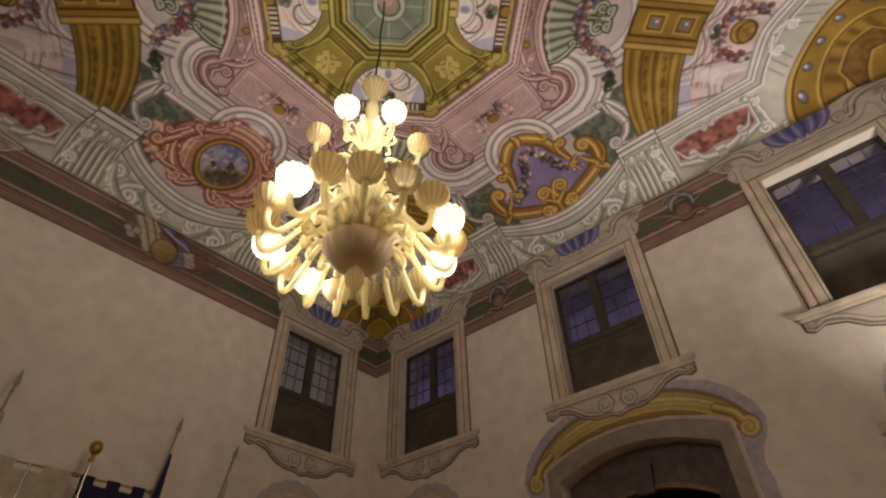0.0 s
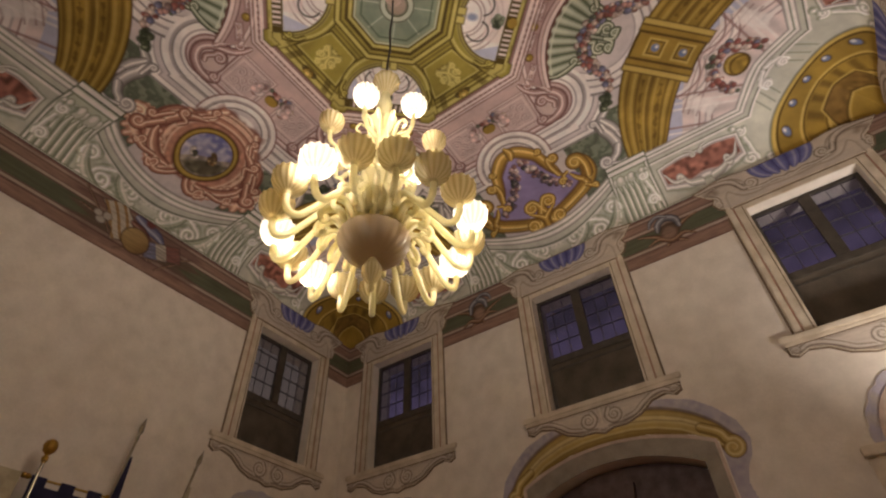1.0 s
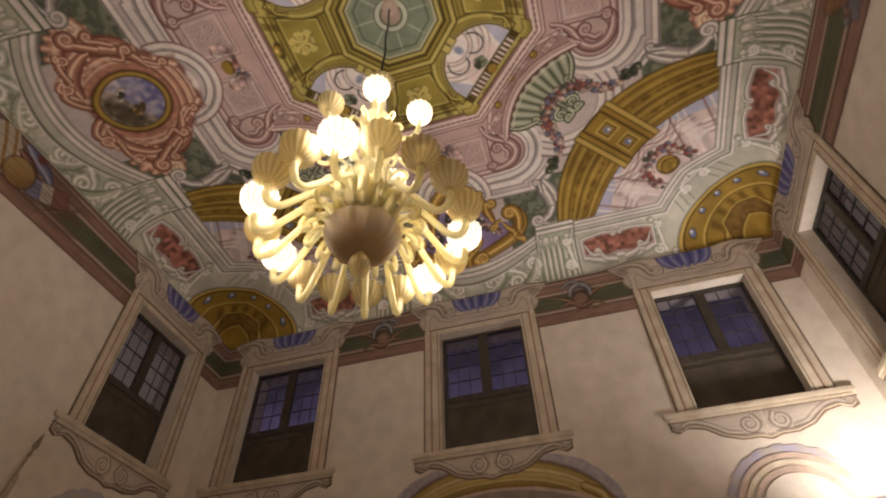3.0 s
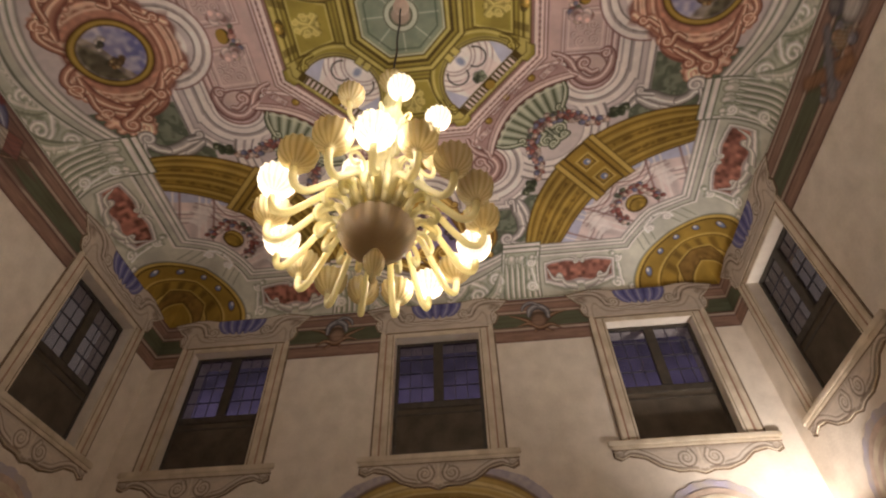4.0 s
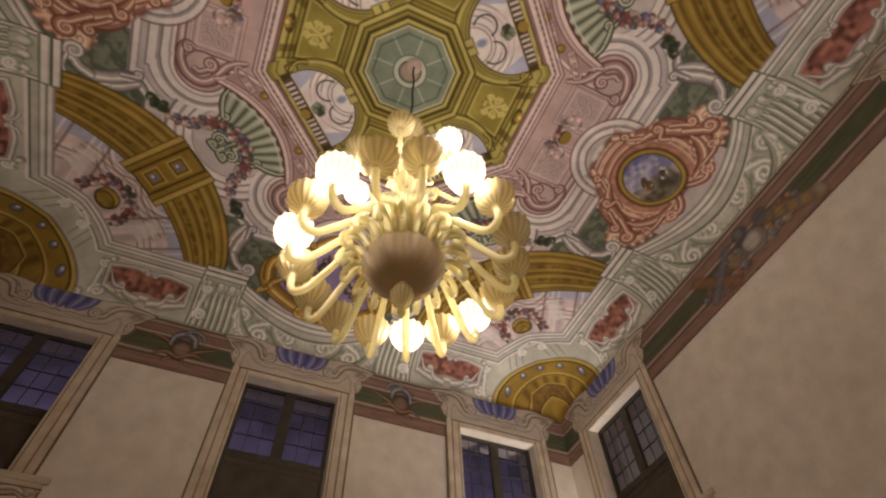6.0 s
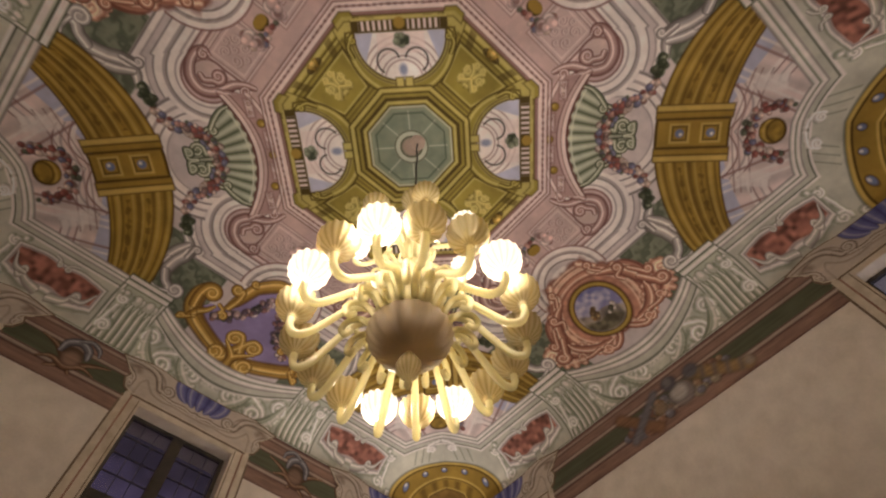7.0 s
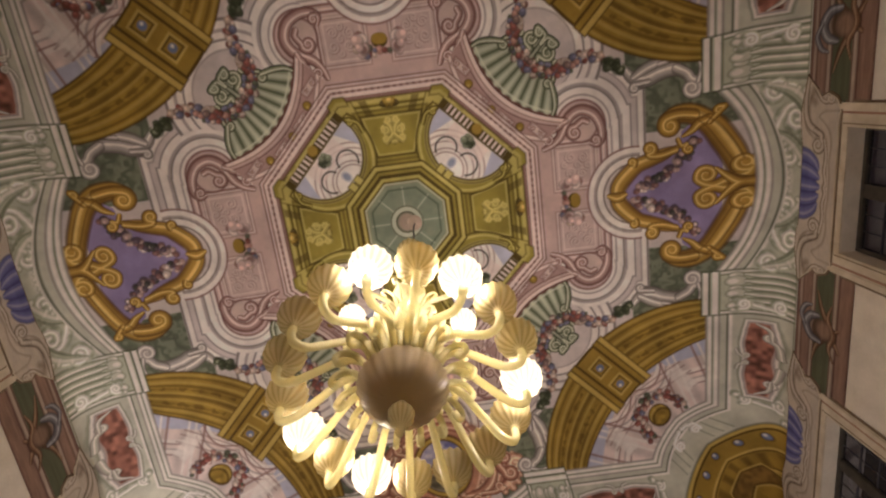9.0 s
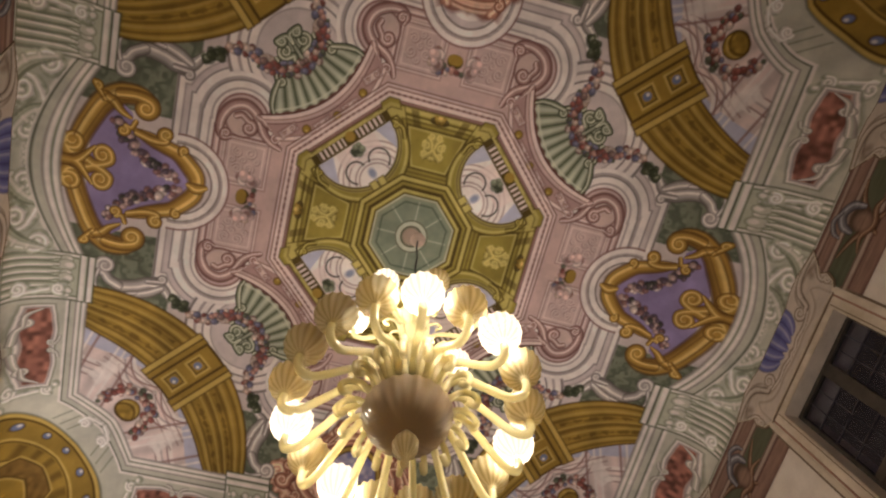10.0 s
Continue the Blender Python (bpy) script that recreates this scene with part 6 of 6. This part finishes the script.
def build_chandelier():
    ch = empty("chandelier", pose(CHX, CHY, 0))
    data = {}
    # bowl and drop
    part("bowl", lathe([(0.005, 4.105), (0.06, 4.11), (0.135, 4.13), (0.195, 4.168), (0.236, 4.22), (0.252, 4.268), (0.264, 4.286), (0.258, 4.300), (0.238, 4.296), (0.234, 4.27), (0.22, 4.232), (0.17, 4.185), (0.11, 4.155), (0.02, 4.135)], 144, 0.016, 24), M_BOWL, ch, "smoked fluted glass bowl", smooth=True)
    part("drop", lathe([(0.03, 4.115), (0.034, 4.095), (0.048, 4.07), (0.068, 4.03), (0.070, 3.995), (0.058, 3.955), (0.034, 3.92), (0.018, 3.895), (0.024, 3.865), (0.017, 3.84), (0.002, 3.825)], 36, 0.04, 12), M_CUP, ch, "pear-shaped fluted glass drop", smooth=True)
    # stem of stacked glass pieces
    part("stem", lathe([(0.05, 4.33), (0.09, 4.40), (0.11, 4.52), (0.07, 4.66), (0.05, 4.74), (0.07, 4.86), (0.14, 4.93), (0.15, 4.99), (0.09, 5.06), (0.06, 5.16), (0.08, 5.30), (0.10, 5.42), (0.06, 5.54), (0.05, 5.62), (0.13, 5.69), (0.14, 5.74), (0.07, 5.80), (0.05, 5.92), (0.07, 6.05), (0.045, 6.18), (0.035, 6.26)], 40, 0.03, 10), M_MILK, ch, smooth=True)
    part("top_cup", lathe([(0.035, 6.24), (0.06, 6.27), (0.075, 6.34), (0.11, 6.42), (0.135, 6.46), (0.125, 6.465), (0.06, 6.36), (0.01, 6.34)], 36, 0.04, 10), M_CUP, ch, smooth=True)
    # tall leaves standing in the bowl
    for k in range(14):
        a = 2 * math.pi * k / 14
        p = [(0.13, 4.33), (0.17, 4.50), (0.17, 4.66), (0.23, 4.80)]
        pts = [(math.cos(a) * r, math.sin(a) * r, z) for r, z in p]
        part("leaf", tube([tuple(q) for q in smooth_curve(pts, 4)], [0.022 + 0.016 * math.sin(math.pi * i / 12) for i in range(13)], 8), M_MILK, ch, smooth=True)
    # lower tier: arms that rise from the bowl, dip and turn up to a cup
    for k in range(17):
        a = radians(173.3 + 21.18 * k)
        path = [(0.19, 4.42), (0.27, 4.50), (0.38, 4.46), (0.50, 4.28), (0.59, 4.15), (0.66, 4.13), (0.695, 4.19), (0.70, 4.265)]
        add_arm(ch, a, path, 0.0245, (0.121, 0.155), k in LIT_LOW, data)
    # curled ornaments between the arms
    for k in range(17):
        a = radians(173.3 + 21.18 * (k + 0.5))
        c, s = math.cos(a), math.sin(a)
        for cp, rad in (([(0.22, 4.36), (0.30, 4.45), (0.38, 4.43), (0.415, 4.35), (0.39, 4.29), (0.355, 4.33)], 0.021), ([(0.19, 4.38), (0.25, 4.56), (0.33, 4.60), (0.38, 4.53), (0.35, 4.47)], 0.019)):
            part("curl", tube([(c * q[0], s * q[0], q[2]) for q in smooth_curve([(r, 0, z) for r, z in cp], 5)], rad, 6), M_MILK, ch, smooth=True)
    # tall curls about the stem
    for k in range(10):
        a = 2 * math.pi * (k + 0.3) / 10
        c, s = math.cos(a), math.sin(a)
        for cp, rad in (([(0.10, 4.72), (0.17, 4.95), (0.25, 5.00), (0.29, 4.92), (0.25, 4.86), (0.21, 4.90)], 0.014), ([(0.09, 5.40), (0.13, 5.62), (0.20, 5.68), (0.23, 5.60), (0.19, 5.55)], 0.012)):
            part("curl", tube([(c * q[0], s * q[0], q[2]) for q in smooth_curve([(r, 0, z) for r, z in cp], 5)], rad, 6), M_MILK, ch, smooth=True)
    # upper tier
    for k in range(7):
        a = radians(242 + 51.43 * k)
        path = [(0.09, 5.16), (0.17, 5.30), (0.27, 5.26), (0.36, 5.19), (0.43, 5.23), (0.45, 5.36)]
        add_arm(ch, a, path, 0.019, (0.102, 0.135), k in LIT_TOP, data)
    # hanging rod with its ceiling rose
    top = ZS + ZR
    wob = [(0.006 * math.sin(z * 9), 0.006 * math.cos(z * 7), z) for z in np.linspace(6.36, top - 0.02, 30)]
    part("hanging_rod", tube(wob, 0.011, 6), M_CHAIN, ch, "dark iron suspension rod", smooth=True)
    part("ceiling_rose", lathe([(0.10, top + 0.02), (0.10, top - 0.02), (0.07, top - 0.05), (0.02, top - 0.08), (0.001, top - 0.082)], 28), M_ROSE, ch, smooth=True)
    tagged(ch, "large tiered milk-glass chandelier with fluted cups, some lit", "chandelier")


LIT_LOW, LIT_TOP = (0, 2, 5, 10, 12), (1, 2, 4, 5)
build_chandelier()


# ---- banners and flags by the west wall ----
def sheet_bm(w, h, nx, nz, wave, thick=0.004):
    bm = bmesh.new()
    for face in (0, 1):
        v = [[bm.verts.new((w * (i / nx - 0.5), wave(i / nx, k / nz) + face * thick, -h * k / nz)) for i in range(nx + 1)] for k in range(nz + 1)]
        for k in range(nz):
            for i in range(nx):
                q = (v[k][i], v[k][i + 1], v[k + 1][i + 1], v[k + 1][i])
                bm.faces.new(q if face else q[::-1])
    return bm


def build_banner(name, y, z, w, h, mat, label, tilt, lobes, trim):
    b = empty(name, pose(-HX + 0.30, y, z, 0, tilt, -90))
    part("crossbar", tube([(-w / 2 - 0.06, 0, 0.0), (w / 2 + 0.06, 0, 0.0)], 0.012), M_BRASS, b)
    for sgn in (-1, 1):
        part("crossbar_knob", lathe([(0.001, -0.028), (0.02, -0.02), (0.028, 0), (0.02, 0.02), (0.001, 0.028)], 16), M_BRASS, b, smooth=True).location = (sgn * (w / 2 + 0.07), 0, 0)
    part("cloth", sheet_bm(w, h, 24, 20, lambda u, v: 0.02 + 0.02 * math.sin(u * 17 + v * 2) * (0.3 + v)), mat, b, label, smooth=True).location = (0, 0, -0.07)
    for k in range(lobes):
        x = w * ((k + 0.5) / lobes - 0.5)
        if k % 2 == 0:
            part("hanging_tab", box(x - w / lobes / 2, x + w / lobes / 2, 0.004, 0.022, -0.09, 0.016), mat, b)
    sx = w / 2 - 0.03 if trim else 0.0
    part("staff", tube([(sx, 0.03, -z + 0.02), (sx, 0.03, 0.15 if trim else 0.0)], 0.014), M_SILVER, b)
    if trim:
        part("finial", lathe([(0.012, 0.16), (0.03, 0.19), (0.03, 0.22), (0.014, 0.245), (0.03, 0.26), (0.056, 0.285), (0.068, 0.33), (0.056, 0.375), (0.03, 0.40), (0.001, 0.405)], 24, 0.05, 8), M_BRASS, b, "gilt round finial", smooth=True).location = (sx, 0.03, -0.03)
        part("finial_collar", lathe([(0.012, 0.19), (0.026, 0.20), (0.026, 0.225), (0.012, 0.235)], 16), M_LAMPIRON, b, smooth=True).location = (sx, 0.03, -0.05)
    else:
        for k in range(4):
            x = -w / 2 + w * (k + 0.5) / 4
            pts = [(x + dx, 0.0, -0.32 + dz) for dx, dz in spiral(0, 0, 0.09, 0.03, k * 2.0, 1.2, 16)]
            part("embroidery", tube(pts, 0.008, 6), M_BROWNCLOTH, b, "brown embroidered scrolls")
        part("embroidery", tube([(-w / 2 + 0.08, 0.0, -0.36), (0, 0.0, -0.30), (w / 2 - 0.05, 0.0, -0.36)], 0.008, 6), M_BROWNCLOTH, b)
        part("red_corner", box(w / 2 - 0.10, w / 2 - 0.005, -0.004, 0.004, -0.40, -0.27), M_REDCLOTH, b)
    tagged(b, label, "banner")


build_banner("banner", -0.42, 3.69, 0.80, 1.6, M_CREAMCLOTH, "cream processional banner with brown embroidery on a brass bar", 0, 3, False)
build_banner("banner", 0.43, 3.69, 0.70, 1.6, M_NAVY, "navy banner hung by tabs under a gilt finial", 0, 5, True)


def build_flag(y, z, lean, cloth, mat=None):
    f = empty("flag", pose(-HX + 0.45, y, 0.0))
    top = Vector((-0.25, 0.0, z))
    foot = Vector((0.05, -lean, 0.02))
    part("pole", tube([foot, foot.lerp(top, 0.5), top - (top - foot).normalized() * 0.30], 0.015), M_POLE, f)
    d = (top - foot).normalized()
    side = Vector((0, 1, 0))
    q = top - d * 0.30
    bm = bmesh.new()
    add_tube(bm, [q, q + d * 0.03, q + d * 0.07, q + d * 0.13, q + d * 0.20, q + d * 0.30], [0.012, 0.022, 0.012, 0.032, 0.024, 0.002], 10)
    part("spearhead", bm, M_SILVER, f, "pierced metal spearhead", smooth=True)
    if cloth:
        b2 = bmesh.new()
        rows = []
        for k in range(15):
            p = top - d * (0.50 + 2.2 * k / 14) + Vector((0.01, 0.02 + 0.03 * k / 14, 0))
            r = 0.012 + 0.085 * (k / 14) ** 0.8
            rows.append([b2.verts.new(p + r * (1 + 0.28 * math.sin(5 * q2 + k * 0.5)) * Vector((0.6 * math.cos(q2), math.sin(q2) + 0.35, 0))) for q2 in (2 * math.pi * j / 20 for j in range(20))])
        for r0, r1 in zip(rows, rows[1:]):
            for j in range(20):
                b2.faces.new((r0[j], r0[(j + 1) % 20], r1[(j + 1) % 20], r1[j]))
        part("cloth", b2, mat, f, smooth=True)
    tagged(f, "furled flag on a leaning pole with a metal spearhead" if cloth else "pale leaning flagpole with a pierced metal spearhead", "flag", "flags by the wall")


build_flag(-0.85, 4.63, 0.1, True, M_CREAMCLOTH)
build_flag(-1.08, 4.25, 0.1, True, M_NAVY)
build_flag(1.01, 4.67, 0.55, True, M_NAVY)
build_flag(1.87, 4.55, 0.9, True, M_CREAMCLOTH)


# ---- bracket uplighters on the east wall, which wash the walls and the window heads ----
def build_uplighter(y, z, tx, ty, tz, watts):
    u = empty("wall_uplighter", pose(HX, y, z))
    part("back_plate", box(-0.02, 0, -0.07, 0.07, -0.10, 0.10, 0.006), M_LAMPIRON, u)
    part("bracket", tube(smooth_curve([(-0.015, 0, -0.05), (-0.10, 0, -0.08), (-0.24, 0, -0.05), (-0.30, 0, 0.0)], 5), 0.010), M_LAMPIRON, u, smooth=True)
    dish = part("reflector", lathe([(0.02, 0.0), (0.07, 0.02), (0.11, 0.08), (0.105, 0.08), (0.06, 0.03), (0.001, 0.015)], 28), M_LAMPIRON, u, smooth=True)
    dish.location = (-0.30, 0, 0)
    tagged(u, "black metal bracket uplighter fixed to the plaster wall", "wall lamp", "uplighters")
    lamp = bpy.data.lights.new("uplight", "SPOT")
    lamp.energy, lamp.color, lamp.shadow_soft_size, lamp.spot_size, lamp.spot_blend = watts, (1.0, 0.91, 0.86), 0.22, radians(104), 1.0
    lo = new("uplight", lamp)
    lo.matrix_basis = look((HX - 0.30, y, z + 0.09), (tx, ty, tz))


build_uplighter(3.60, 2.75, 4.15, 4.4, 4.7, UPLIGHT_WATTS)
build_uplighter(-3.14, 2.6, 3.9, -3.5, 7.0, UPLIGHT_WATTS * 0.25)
